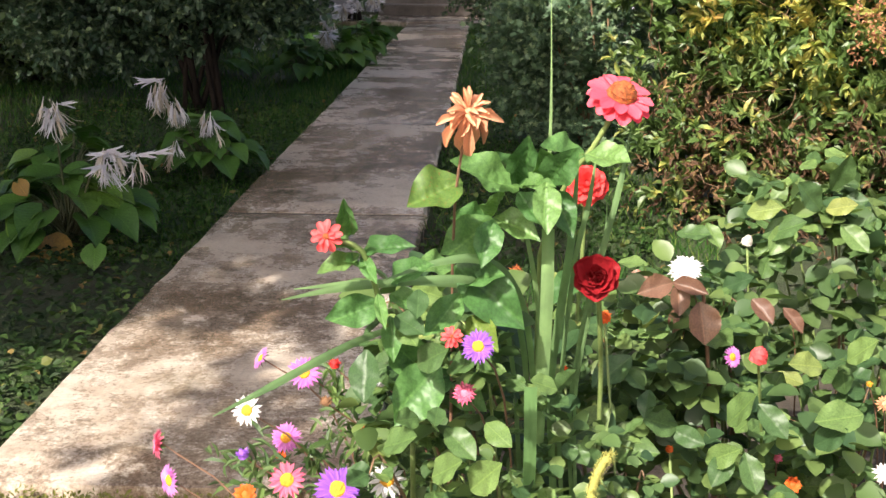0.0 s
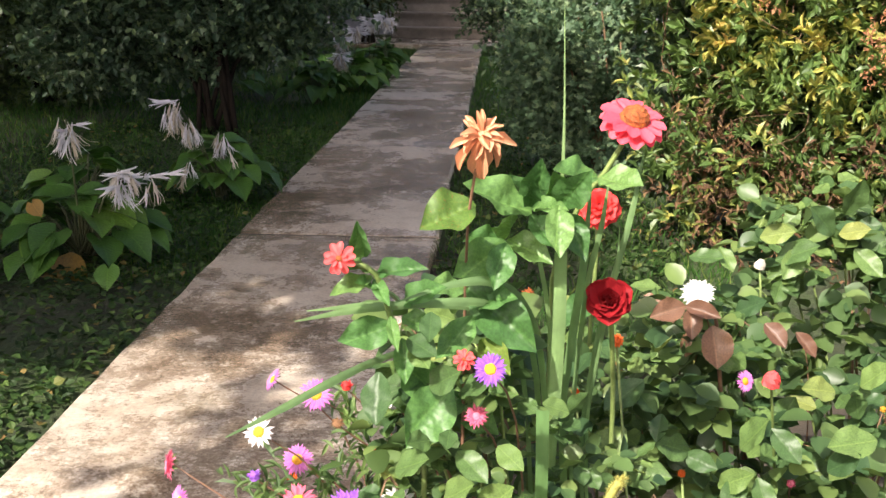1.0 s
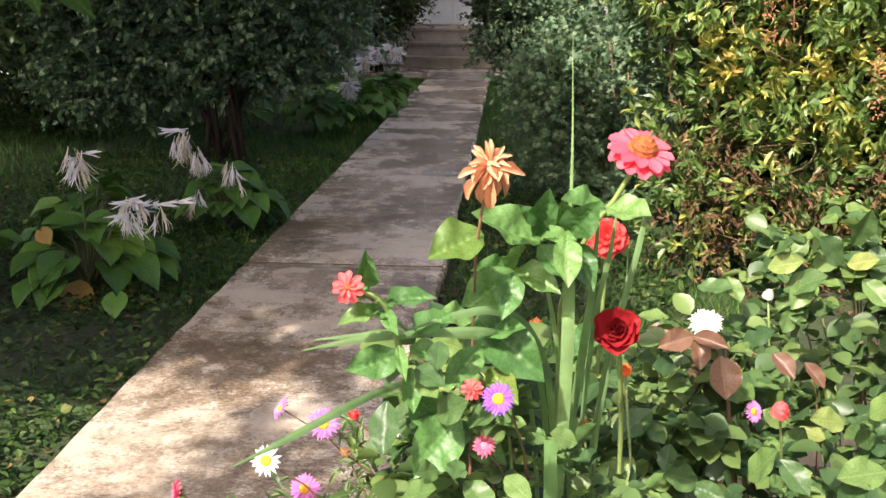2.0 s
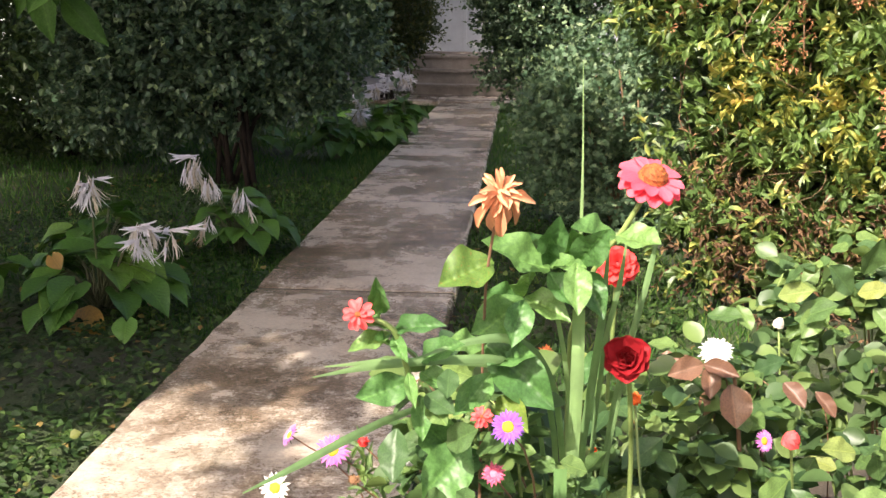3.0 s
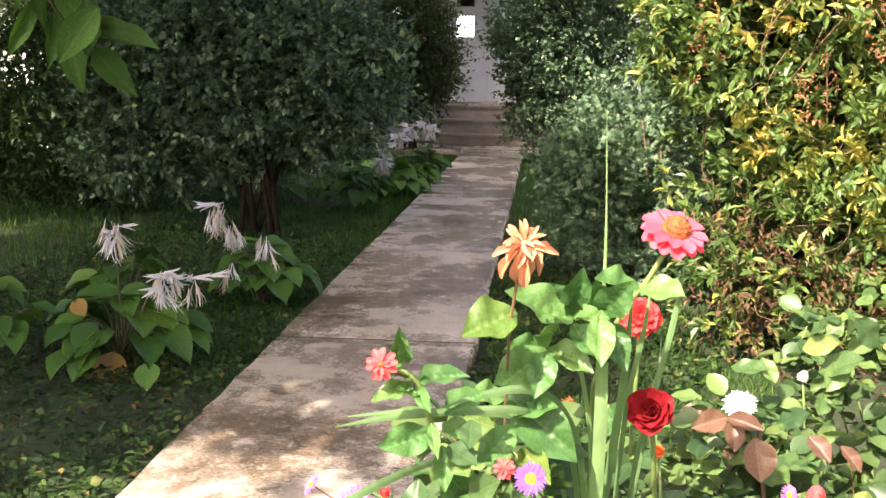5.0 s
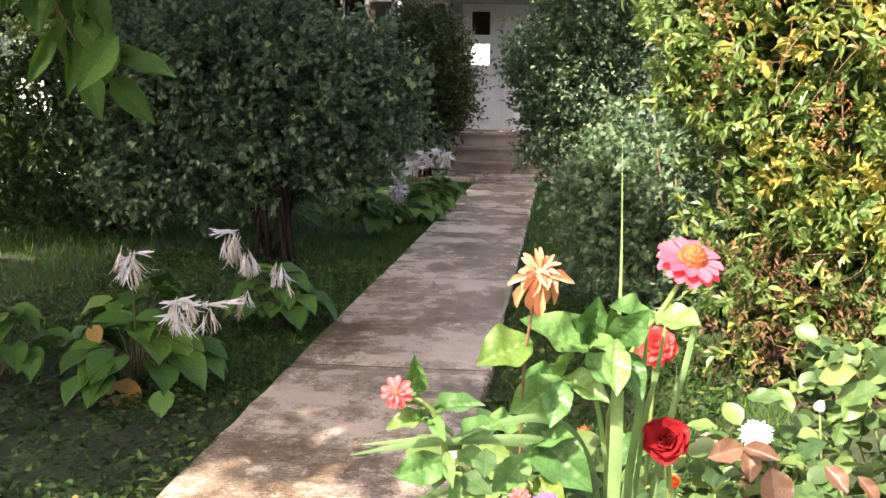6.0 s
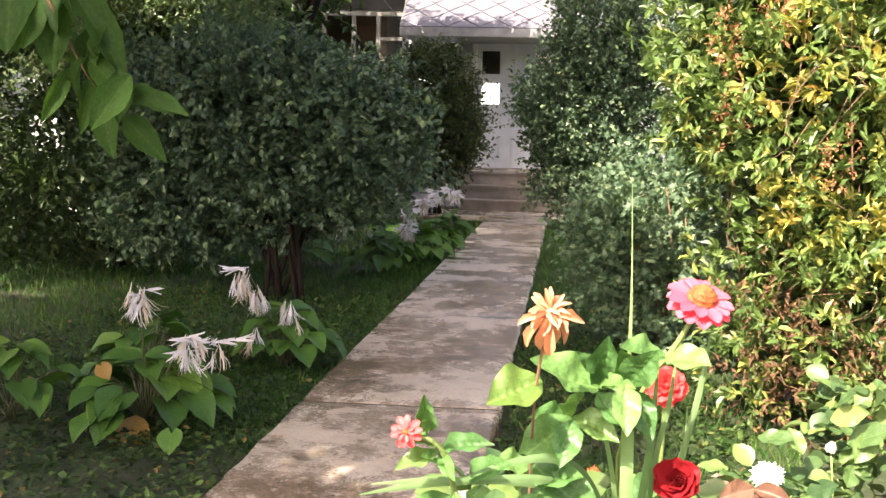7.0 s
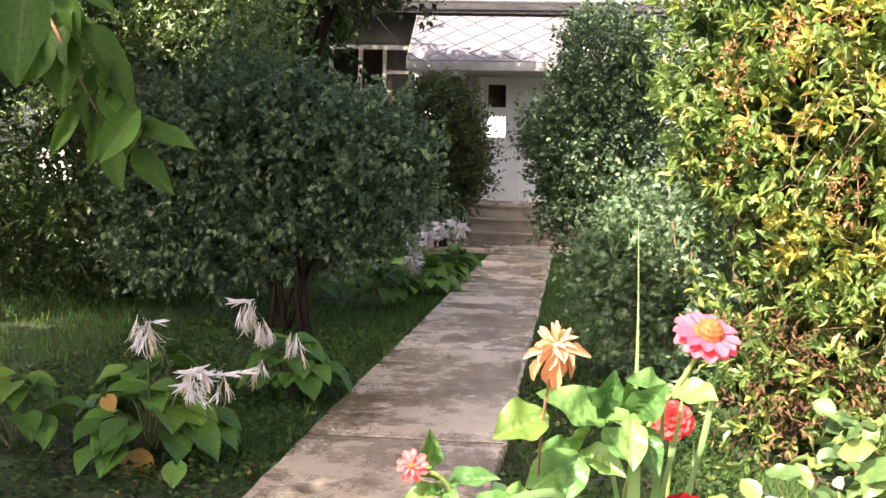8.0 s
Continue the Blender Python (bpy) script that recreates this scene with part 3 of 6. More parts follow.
# ---------------- trees, shrubs, hedge ----------------
woody("lilac_bush", "large dark green leafy bush on several thin trunks", "bush", (-1.92, 8.1, GZ),
      [((-1.95, 8.6, 1.15), (0.72, 0.7, 0.5)), ((-2.6, 8.7, 1.15), (0.65, 0.7, 0.6)), ((-1.45, 8.7, 1.05), (0.4, 0.5, 0.36)), ((-2.15, 8.9, 1.5), (0.42, 0.5, 0.24)),
       ((-3.1, 8.8, 0.95), (0.5, 0.6, 0.5)), ((-1.45, 8.9, 1.1), (0.24, 0.4, 0.3)), ((-2.75, 8.5, 0.75), (0.5, 0.5, 0.3)), ((-1.95, 8.5, 0.75), (0.5, 0.5, 0.25)), ((-2.75, 8.35, 0.5), (0.4, 0.4, 0.2)), ((-1.6, 8.4, 0.68), (0.3, 0.35, 0.2)), ((-2.1, 8.3, 0.52), (0.22, 0.3, 0.14))],
      [(-2.6, 8.6, 1.2), (-2.2, 8.5, 1.6), (-1.9, 8.7, 1.7), (-1.6, 8.6, 1.4), (-1.4, 8.7, 1.0), (-3.0, 8.7, 0.9), (-2.4, 8.3, 1.2), (-1.7, 8.4, 1.2), (-2.0, 8.9, 1.5), (-2.1, 8.3, 1.3)], 0.024, 8500, 9, 0.052, M_BUSH, 21, ratio=0.62, foot=0.1, twig_len=0.15, upward=0.0, uneven=0.16, tilt=0.7, shape=LEAF8, faces=FACE8)
woody("door_shrub", "olive green shrub beside the steps", "bush", (-1.85, 17.2, GZ),
      [((-1.8, 17.2, 1.3), (0.5, 0.5, 0.8)), ((-1.72, 17.1, 1.2), (0.34, 0.4, 0.5)), ((-2.0, 17.4, 1.9), (0.4, 0.4, 0.4))],
      [(-1.9, 17.2, 1.6), (-1.7, 17.2, 1.2), (-2.0, 17.3, 2.0)], 0.04, 2800, 8, 0.07, M_DOORBUSH, 22, uneven=0.15)
woody("porch_bush", "dark green bush leaning over the steps", "bush", (0.45, 15.2, GZ),
      [((0.3, 15.2, 1.5), (0.62, 0.6, 0.9)), ((-0.1, 15.1, 1.35), (0.36, 0.45, 0.5)), ((0.35, 15.3, 2.5), (0.5, 0.5, 0.55)), ((-0.32, 15.0, 1.55), (0.26, 0.3, 0.16)), ((0.1, 15.2, 0.7), (0.45, 0.5, 0.4)), ((1.2, 15.4, 1.6), (0.7, 0.6, 1.2))],
      [(0.3, 15.2, 2.6), (-0.1, 15.1, 1.6), (0.8, 15.3, 1.8), (0.1, 15.2, 0.9)], 0.05, 6500, 8, 0.062, M_BUSH, 23, ratio=0.7, uneven=0.2, tilt=0.7)
# trees behind the garden
# the high outlying lobes are unseen, added to shade house front and path
woody("garden_tree", "tall dark leafy tree behind the bush, with unseen shading lobes", "tree", (-3.45, 13.5, GZ),
      [((-3.4, 13.5, 3.9), (1.6, 1.4, 1.3)), ((-4.8, 13.3, 3.4), (1.5, 1.4, 1.5)), ((-2.7, 13.0, 3.5), (0.8, 0.9, 0.6)), ((-2.7, 11.6, 4.5), (0.9, 1.0, 0.5)), ((-5.6, 12.6, 3.1), (1.2, 1.0, 1.2)), ((-5.6, 16.6, 5.6), (1.5, 1.0, 0.8)), ((-2.4, 16.6, 4.2), (1.2, 0.6, 0.35)), ((-2.55, 16.6, 4.33), (0.7, 0.45, 0.2)), ((-2.2, 16.7, 4.25), (0.6, 0.4, 0.2)), ((-1.1, 12.2, 4.9), (0.8, 0.7, 0.4)), ((-3.3, 14.6, 4.7), (1.0, 0.9, 0.7)), ((-5.1, 14.6, 4.9), (1.3, 1.2, 1.1)), ((-6.6, 14.4, 4.6), (1.2, 1.2, 1.1))],
      [(-3.4, 13.4, 4.2), (-4.6, 13.3, 3.4), (-2.8, 13.1, 3.5), (-5.4, 12.8, 2.4), (-1.4, 12.4, 4.8), (-4.7, 16.2, 5.4)], 0.14, 12000, 8, 0.115, M_TREE, 24, uneven=0.15)
woody("garden_tree", "young leafy tree, all leaves coloured pale as sunlit", "tree", (-3.9, 10.9, GZ),
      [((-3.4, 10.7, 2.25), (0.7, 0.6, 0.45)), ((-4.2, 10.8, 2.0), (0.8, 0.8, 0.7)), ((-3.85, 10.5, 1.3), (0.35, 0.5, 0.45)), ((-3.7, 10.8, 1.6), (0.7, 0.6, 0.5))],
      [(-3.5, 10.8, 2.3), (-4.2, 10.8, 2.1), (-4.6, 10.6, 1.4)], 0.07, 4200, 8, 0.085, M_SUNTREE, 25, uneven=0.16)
woody("garden_tree", "leafy fruit tree with a reddish trunk", "tree", (-4.05, 8.0, GZ),
      [((-4.3, 8.1, 2.6), (0.9, 0.9, 0.8)), ((-5.0, 8.2, 1.7), (0.8, 0.7, 0.8)), ((-3.6, 8.3, 1.0), (0.26, 0.3, 0.32))],
      [(-4.3, 8.1, 2.7), (-4.1, 8.1, 1.8), (-4.9, 8.2, 1.8)], 0.11, 3500, 8, 0.08, M_TREE, 26, bark=M_REDBARK)
woody("garden_tree", "low dark thicket under the trees", "bush", (-3.6, 9.6, GZ),
      [((-3.6, 9.6, 0.5), (0.7, 0.5, 0.5)), ((-4.6, 9.8, 0.4), (0.8, 0.5, 0.45)), ((-5.8, 10.5, 0.4), (1.0, 0.7, 0.4)), ((-9.2, 15.6, 1.5), (1.6, 0.8, 1.6)), ((-4.6, 17.0, 1.1), (1.6, 0.8, 1.2))],
      [(-3.6, 9.6, 0.6), (-4.5, 9.8, 0.7)], 0.03, 9000, 8, 0.075, M_TREE, 27)
# the fruit tree beside the camera: its crown shades the lawn, one bough hangs into view
woody("cherry_tree", "old cherry tree whose crown shades the lawn", "tree", (-3.3, 2.2, GZ),
      [((-3.0, 2.6, 3.9), (1.5, 1.5, 1.0)), ((-3.6, 4.6, 4.2), (1.7, 1.6, 1.1)), ((-3.1, 4.4, 4.6), (1.2, 1.3, 0.9)), ((-4.2, 2.2, 4.4), (1.5, 1.5, 1.1)), ((-3.0, 6.4, 4.6), (1.25, 1.2, 0.9)), ((-2.5, 2.2, 4.1), (0.9, 1.5, 0.7)), ((-2.85, 4.0, 4.3), (0.9, 1.4, 0.8)), ((-2.6, 6.4, 4.5), (1.2, 1.4, 0.9)), ((-2.5, 8.4, 4.8), (1.3, 1.3, 0.9)), ((-3.8, 0.35, 4.0), (0.95, 0.85, 0.7)), ((-2.5, 0.5, 4.1), (0.85, 0.75, 0.5)), ((-3.1, 1.2, 4.1), (1.0, 0.9, 0.6)), ((-2.0, -1.1, 4.0), (0.42, 0.42, 0.28)), ((-3.75, -0.6, 4.1), (0.5, 0.45, 0.3))],
      [(-3.0, 2.6, 4.2), (-3.6, 4.4, 4.3), (-2.5, 4.2, 4.6), (-4.2, 2.3, 4.5), (-3.4, 6.3, 4.6), (-2.6, 8.0, 4.8)], 0.16, 13000, 8, 0.13, M_TREE, 28)

rngh = np.random.default_rng(31)
hedge = thing("hedge", "tall overgrown hedge with yellow-green autumn leaves", "hedge", (1.3, 5.3, GZ))
ha = np.array((1.3, 5.3, GZ))
HL = [((1.12, 5.1, 0.75), (0.42, 0.45, 0.6)), ((1.0, 5.0, 1.35), (0.55, 0.5, 0.5)), ((0.95, 5.2, 1.9), (0.5, 0.5, 0.5)), ((1.5, 4.9, 0.9), (0.5, 0.5, 0.7)), ((1.55, 4.9, 1.6), (0.55, 0.5, 0.6)), ((1.3, 5.2, 2.4), (0.6, 0.6, 0.5)),
      ((2.1, 4.9, 1.0), (0.6, 0.6, 0.8)), ((2.1, 4.9, 1.9), (0.6, 0.6, 0.7)), ((2.8, 4.9, 1.2), (0.6, 0.6, 1.0)), ((0.85, 5.5, 1.35), (0.4, 0.5, 0.5))]
FRONT = HL + [((0.95, 4.95, 0.35), (0.35, 0.35, 0.35)), ((1.5, 4.85, 0.4), (0.45, 0.4, 0.4)), ((2.1, 4.8, 0.4), (0.5, 0.45, 0.4))]
v, f = crown(rngh, [(np.array(c) - ha, r) for c, r in FRONT], 6400, 9, 0.056, 0.36, 0.045, 0.75, 0.35, 0.85, LEAF8, FACE8, 0.24, 0.6)
mesh_obj("foliage", v, f, M_HEDGE, hedge)
GOLD = [((1.2, 4.95, 1.55), (0.45, 0.4, 0.35)), ((1.75, 4.85, 1.5), (0.5, 0.45, 0.5)), ((1.35, 5.05, 2.15), (0.6, 0.5, 0.45)), ((2.1, 4.85, 1.9), (0.5, 0.5, 0.6)), ((1.3, 4.8, 0.75), (0.16, 0.2, 0.2)), ((0.95, 4.9, 0.85), (0.14, 0.2, 0.14)), ((1.75, 4.75, 2.1), (0.5, 0.4, 0.5))]
v, f = crown(rngh, [(np.array(c) - ha, r) for c, r in GOLD], 2000, 9, 0.058, 0.36, 0.05, 0.85, 0.35, 0.85, LEAF8, FACE8, 0.13, 0.6)
mesh_obj("yellowing_foliage", v, f, M_HEDGEGOLD, hedge)
# darker leaf layer added behind, its colour standing in for shade in the gaps
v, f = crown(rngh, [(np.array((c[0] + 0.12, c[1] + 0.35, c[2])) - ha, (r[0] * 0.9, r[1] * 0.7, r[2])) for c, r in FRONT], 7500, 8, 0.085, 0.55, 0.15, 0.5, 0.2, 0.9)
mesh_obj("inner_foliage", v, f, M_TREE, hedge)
st = []
for i in range(90):
    x, y = rngh.uniform(1.05, 2.8), rngh.uniform(4.9, 5.5)
    st.append(tube(bend((x, y, 0), (x + rngh.normal() * 0.35, y + rngh.normal() * 0.2, rngh.uniform(0.7, 2.6)), 0, rngh.normal() * 0.16), np.linspace(0.005, 0.0015, 6), 5))
for i in range(110):
    x, y, z = rngh.uniform(0.9, 2.3), rngh.uniform(4.5, 4.8), rngh.uniform(0.1, 2.1)
    st.append(tube(bend((x, y + 0.2, z), (x + rngh.normal() * 0.3, y - 0.12, z + rngh.normal() * 0.2), rngh.normal() * 0.08, rngh.normal() * 0.08), np.linspace(0.0025, 0.001, 6), 4))
v, f = join(st)
tagged(mesh_obj("branch_tangle", v - ha, f, M_TWIG, hedge, smooth=True), kind="stuff")
# faded brown flower spikes
v, f = crown(rngh, [(np.array(c) - ha, (0.05, 0.05, 0.12)) for c in ((0.78, 4.7, 1.62), (0.95, 4.65, 1.72), (0.62, 4.8, 1.2), (1.2, 4.5, 1.3), (1.75, 4.45, 1.15), (1.0, 4.6, 1.05), (1.55, 4.4, 1.5), (1.35, 4.4, 0.8), (1.1, 4.45, 1.85), (1.4, 4.35, 1.75), (1.8, 4.3, 1.7), (1.6, 4.35, 1.0), (0.6, 4.85, 1.5), (1.9, 4.35, 1.4), (1.25, 4.45, 1.55))], 750, 5, 0.02, 0.45, 0.03)
tagged(mesh_obj("faded_blossom", v, f, M_SPIKE, hedge), kind="stuff")

v, f = crown(rngh, [(np.array(c) - ha, r) for c, r in (((0.95, 4.75, 0.2), (0.35, 0.2, 0.25)), ((1.4, 4.5, 0.2), (0.4, 0.2, 0.3)), ((0.8, 4.8, 0.45), (0.15, 0.15, 0.25)), ((2.0, 4.4, 0.3), (0.4, 0.2, 0.4)), ((0.8, 4.78, 0.35), (0.10, 0.1, 0.3)), ((1.15, 4.66, 0.3), (0.3, 0.12, 0.22)))], 430, 7, 0.038, 0.35, 0.1, 0.45, -0.2, 0.9)
tagged(mesh_obj("dead_leaf_tangle", v, f, M_DRY, hedge), kind="stuff")

rl = np.random.default_rng(41)
ls = thing("feathery_shrub", "pale green shrub with deeply cut leaves", "bush", (0.55, 6.9, GZ))
la = np.array((0.55, 6.9, GZ))
v, f = crown(rl, [(np.array(c) - la, r) for c, r in (((0.42, 6.9, 0.55), (0.3, 0.35, 0.3)), ((0.25, 6.8, 0.62), (0.18, 0.25, 0.2)), ((0.75, 7.0, 0.6), (0.36, 0.4, 0.42)), ((0.55, 6.8, 0.2), (0.3, 0.3, 0.25)), ((0.3, 6.85, 0.35), (0.22, 0.2, 0.2)), ((0.9, 6.9, 0.95), (0.25, 0.3, 0.3)), ((0.32, 6.9, 0.85), (0.10, 0.15, 0.2)))], 2300, 7, 0.05, 0.75, 0.12, 0.7, 0.15, 0.9, CUT, CUTF, 0.22, 0.75)
mesh_obj("foliage", v, f, M_LIGHT, ls)
v, f = join([tube(bend((0, 0, 0), (rl.uniform(-0.3, 0.35), rl.uniform(-0.3, 0.3), rl.uniform(0.6, 1.1)), 0, 0.05), np.linspace(0.012, 0.004, 6), 5) for _ in range(9)])
tagged(mesh_obj("stem_mass", v, f, M_TWIG, ls, smooth=True), kind="stuff")

# ---------------- lawn and weeds ----------------
rg = np.random.default_rng(51)


def lawn(name, label, n, x0, x1, y0, y1, h, w, mat, thin=0.0):
    p = np.stack([rg.uniform(x0, x1, n), rg.uniform(y0, y1, n), np.full(n, GZ - 0.012)], -1)
    keep = np.sin(p[:, 0] * 3.1 + 1) * np.sin(p[:, 1] * 2.3) + rg.normal(size=n) * 0.5 > thin - 0.6
    keep &= ~((p[:, 0] > PX0 - 0.01) & (p[:, 0] < PX1 + 0.01))
    p = p[keep]
    m = len(p)
    d = unit(np.array([0, 0, 1.0]) + rg.normal(size=(m, 3)) * [0.45, 0.45, 0.1])
    up = rg.normal(size=(m, 3))
    L = h * rg.uniform(0.5, 1.4, m)
    v, f = scatter(p, d, up, L, np.full(m, w) * rg.uniform(0.7, 1.3, m), BLADE, BLADEF)
    return tagged(mesh_obj(name, v, f, mat), label, "grass", kind="stuff")


lawn("grass", "short shaded lawn grass", 60000, -6.0, -1.07, 4.6, 16.5, 0.07, 0.006, M_GRASS)
lawn("grass", "sparse dry grass along the path's edge", 9000, -1.5, -1.07, 4.2, 12.0, 0.045, 0.005, M_GRASS)
lawn("grass", "rough grass between path and hedge", 26000, -0.24, 0.9, 3.4, 16.7, 0.06, 0.005, M_GRASS)
n = 21000
x = np.concatenate([rg.uniform(-2.9, -1.09, n), rg.uniform(-0.23, 0.7, n // 3)])
y = np.concatenate([2.5 + 6.0 * rg.random(n) ** 1.5, rg.uniform(2.6, 8.5, n // 3)])
p = np.stack([x, y, GZ + rg.uniform(-0.005, 0.05, len(x))], -1)
keep = rg.random(len(x)) < 0.75 + 0.3 * np.sin(x * 5) * np.sin(y * 4)
p = p[keep]
m = len(p)
v, f = scatter(p, unit(rg.normal(size=(m, 3)) * [1, 1, 0.35]), unit(np.array([0, 0, 1.0]) + rg.normal(size=(m, 3)) * 0.35), 0.028 * rg.uniform(0.5, 1.4, m), 0.023 * rg.uniform(0.5, 1.4, m), LEAF8, FACE8)
tagged(mesh_obj("weeds", v, f, M_WEED), "low leafy weeds and ivy beside the path", "weeds", kind="stuff")

# ---------------- leaf and petal shapes (unit length, along +y, upper side +z) ----------------
def blade_mesh(name, mat, outline, fold=0.15, droop=0.2, wave=0.0, nu=7, heart=0.0, teeth=0.0, ribs=0.0, curl=0.0):
    """A leaf of unit length: outline gives half widths at even steps from base to tip; ribs raise the side veins."""
    s = np.linspace(0, 1, nu + 1)
    w = np.interp(s, np.linspace(0, 1, len(outline)), outline)
    w[1:-1] = (w[:-2] + 2 * w[1:-1] + w[2:]) / 4
    w[-1] *= 0.5
    cols = (-1, -0.75, -0.5, -0.25, 0, 0.25, 0.5, 0.75, 1) if ribs else (-1, -0.55, 0, 0.55, 1)
    nc = len(cols)
    V, F = [], []
    for i, (t, h) in enumerate(zip(s, w)):
        tooth = teeth * (1 if i % 2 else -1) if 0 < i < nu else 0
        for c in cols:
            back = heart * abs(c) * max(0, 0.35 - t) * 1.5
            z = fold * h * (1.6 * abs(c) ** 1.4) - droop * t * t * 0.5 + wave * h * math.sin(t * 13 + c * 2) * abs(c)
            if ribs:
                z += ribs * h * (math.cos((t - 0.28 * abs(c)) * 44) * min(1, abs(c) * 3) * (1.1 - abs(c)) - 1.3 * (c == 0))
            V.append((c * h * (1 + tooth * (abs(c) == 1)) + curl * t * t, t - back - droop * 0.15 * t * t, z))
    for i in range(nu):
        for k in range(nc - 1):
            a = i * nc + k
            F.append((a, a + 1, a + nc + 1, a + nc))
    me = bpy.data.meshes.new(name)
    me.from_pydata(V, [], F)
    me.materials.append(mat)
    me.polygons.foreach_set("use_smooth", [True] * len(me.polygons))
    me.update()
    return me


def set_along(base, tip, normal=(0, -0.35, 0.9), wide=1.0, twist=0.0):
    """The pose that lays a unit leaf from base to tip."""
    b, t = Vector(base), Vector(tip)
    y = t - b
    L = y.length
    y.normalize()
    x = y.cross(Vector(normal))
    if x.length < 1e-4:
        x = y.cross(Vector((1, 0.2, 0.1)))
    x.normalize()
    z = x.cross(y)
    m = Matrix((x, y, z)).transposed().to_4x4()
    return Matrix.Translation(b) @ m @ Matrix.Rotation(twist, 4, "Y") @ Matrix.Diagonal((L * wide, L, L, 1))


def hang(name, me, parent, m, label=""):
    """Links a shared mesh under a thing whose place is parent's (no turn)."""
    o = new(name, me)
    o.parent = parent
    p = parent
    inv = Matrix.Identity(4)
    chain = []
    while p is not None:
        chain.append(p)
        p = p.parent
    for p in reversed(chain):
        inv = inv @ p.matrix_basis
    o.matrix_basis = inv.inverted() @ m
    if label:
        o["label"] = label
    return o


def stalk(name, pts, radii, mat, parent, sides=6):
    """A smooth stem through points given in the place's coordinates."""
    P = np.asarray(pts, float)
    if len(P) > 2:
        s = np.linspace(0, len(P) - 1, 4 * (len(P) - 1) + 1)
        Q = []
        for t in s:
            i = min(int(t), len(P) - 2)
            u = t - i
            p0, p1, p2, p3 = P[max(i - 1, 0)], P[i], P[i + 1], P[min(i + 2, len(P) - 1)]
            Q.append(0.5 * (2 * p1 + (p2 - p0) * u + (2 * p0 - 5 * p1 + 4 * p2 - p3) * u * u + (3 * p1 - p0 - 3 * p2 + p3) * u ** 3))
        R = np.interp(s, np.arange(len(P)), np.broadcast_to(radii, (len(P),)))
        P = np.array(Q)
    else:
        R = np.broadcast_to(radii, (len(P),))
    v, f = tube(P, R, sides)
    return mesh_obj(name, v - np.array(parent.matrix_basis.translation), f, mat, parent, smooth=True)


def petal_mat(name, a, b, through_light=0.3, tipcol=None):
    m, nt, bs, out = node_mat(name)
    rnd = nt.nodes.new("ShaderNodeObjectInfo").outputs["Random"]
    isl = nt.nodes.new("ShaderNodeNewGeometry").outputs["Random Per Island"]
    col = mix(nt, mix(nt, 0.5, rnd, isl), a, b)
    col = mix(nt, 0.45, col, ramp(nt, tex(nt, 6, 3, 0.6, (6, 0.8, 1)), [(0.3, (0.7, 0.6, 0.65)), (0.7, (1.15, 1.15, 1.15))]), "MULTIPLY")
    nt.links.new(col, bs.inputs["Base Color"])
    bs.inputs["Roughness"].default_value = 0.6
    t = nt.nodes.new("ShaderNodeBsdfTranslucent")
    nt.links.new(col, t.inputs["Color"])
    ms = nt.nodes.new("ShaderNodeMixShader")
    ms.inputs[0].default_value = through_light
    nt.links.new(bs.outputs[0], ms.inputs[1])
    nt.links.new(t.outputs[0], ms.inputs[2])
    nt.links.new(ms.outputs[0], out.inputs["Surface"])
    return m


M_ZLEAF = foliage("zinnia_leaf", [(0.0, (0.065, 0.16, 0.05)), (0.6, (0.115, 0.25, 0.075)), (1.0, (0.18, 0.31, 0.10))], 0.36, 0.44, True, veins=0.06)
M_ZOLD = foliage("spotted_leaf", [(0.0, (0.12, 0.22, 0.05)), (1.0, (0.19, 0.28, 0.055))], 0.45, 0.5, True, spots=(0.28, 0.16, 0.05))
M_ROSE = foliage("rose_leaf", [(0.0, (0.048, 0.10, 0.042)), (0.5, (0.10, 0.175, 0.06)), (0.93, (0.175, 0.265, 0.085)), (1.0, (0.26, 0.28, 0.09))], 0.3, 0.42, True, spec=0.36)
M_ROSEX = foliage("rose_leaf_mass", [(0.0, (0.04, 0.085, 0.036)), (0.6, (0.09, 0.15, 0.05)), (1.0, (0.17, 0.24, 0.075))], 0.28, 0.42, spec=0.4)
M_ROSERED = foliage("bronze_young_leaf", [(0.0, (0.15, 0.075, 0.055)), (1.0, (0.26, 0.14, 0.095))], 0.3, 0.45, True)
M_GLAD = foliage("sword_leaf", [(0.0, (0.12, 0.23, 0.09)), (1.0, (0.24, 0.36, 0.17))], 0.35, 0.45, True)
M_STEM = plain("green_stem", (0.20, 0.27, 0.08), 0.6)
M_REDSTEM = plain("reddish_stem", (0.20, 0.10, 0.06), 0.6)
M_ASTERLEAF = foliage("aster_leaf", [(0.0, (0.05, 0.10, 0.03)), (1.0, (0.13, 0.20, 0.06))], 0.3, 0.5)
M_CHERRY = foliage("cherry_leaf", [(0.0, (0.022, 0.055, 0.014)), (1.0, (0.05, 0.11, 0.024))], 0.4, 0.6, True, spec=0.12)
M_PINK = petal_mat("pink_petal", (0.80, 0.05, 0.10), (0.86, 0.15, 0.20))
M_CORAL = petal_mat("coral_petal", (0.80, 0.06, 0.065), (0.84, 0.12, 0.12))
M_RED = petal_mat("red_petal", (0.62, 0.02, 0.025), (0.75, 0.05, 0.04))
M_CRIMSON = petal_mat("crimson_petal", (0.17, 0.004, 0.008), (0.38, 0.011, 0.018), 0.2)
M_TAN = petal_mat("withered_petal", (0.56, 0.22, 0.10), (0.74, 0.42, 0.25), 0.2)
M_WHITE = petal_mat("white_petal", (0.80, 0.79, 0.78), (0.85, 0.85, 0.85))
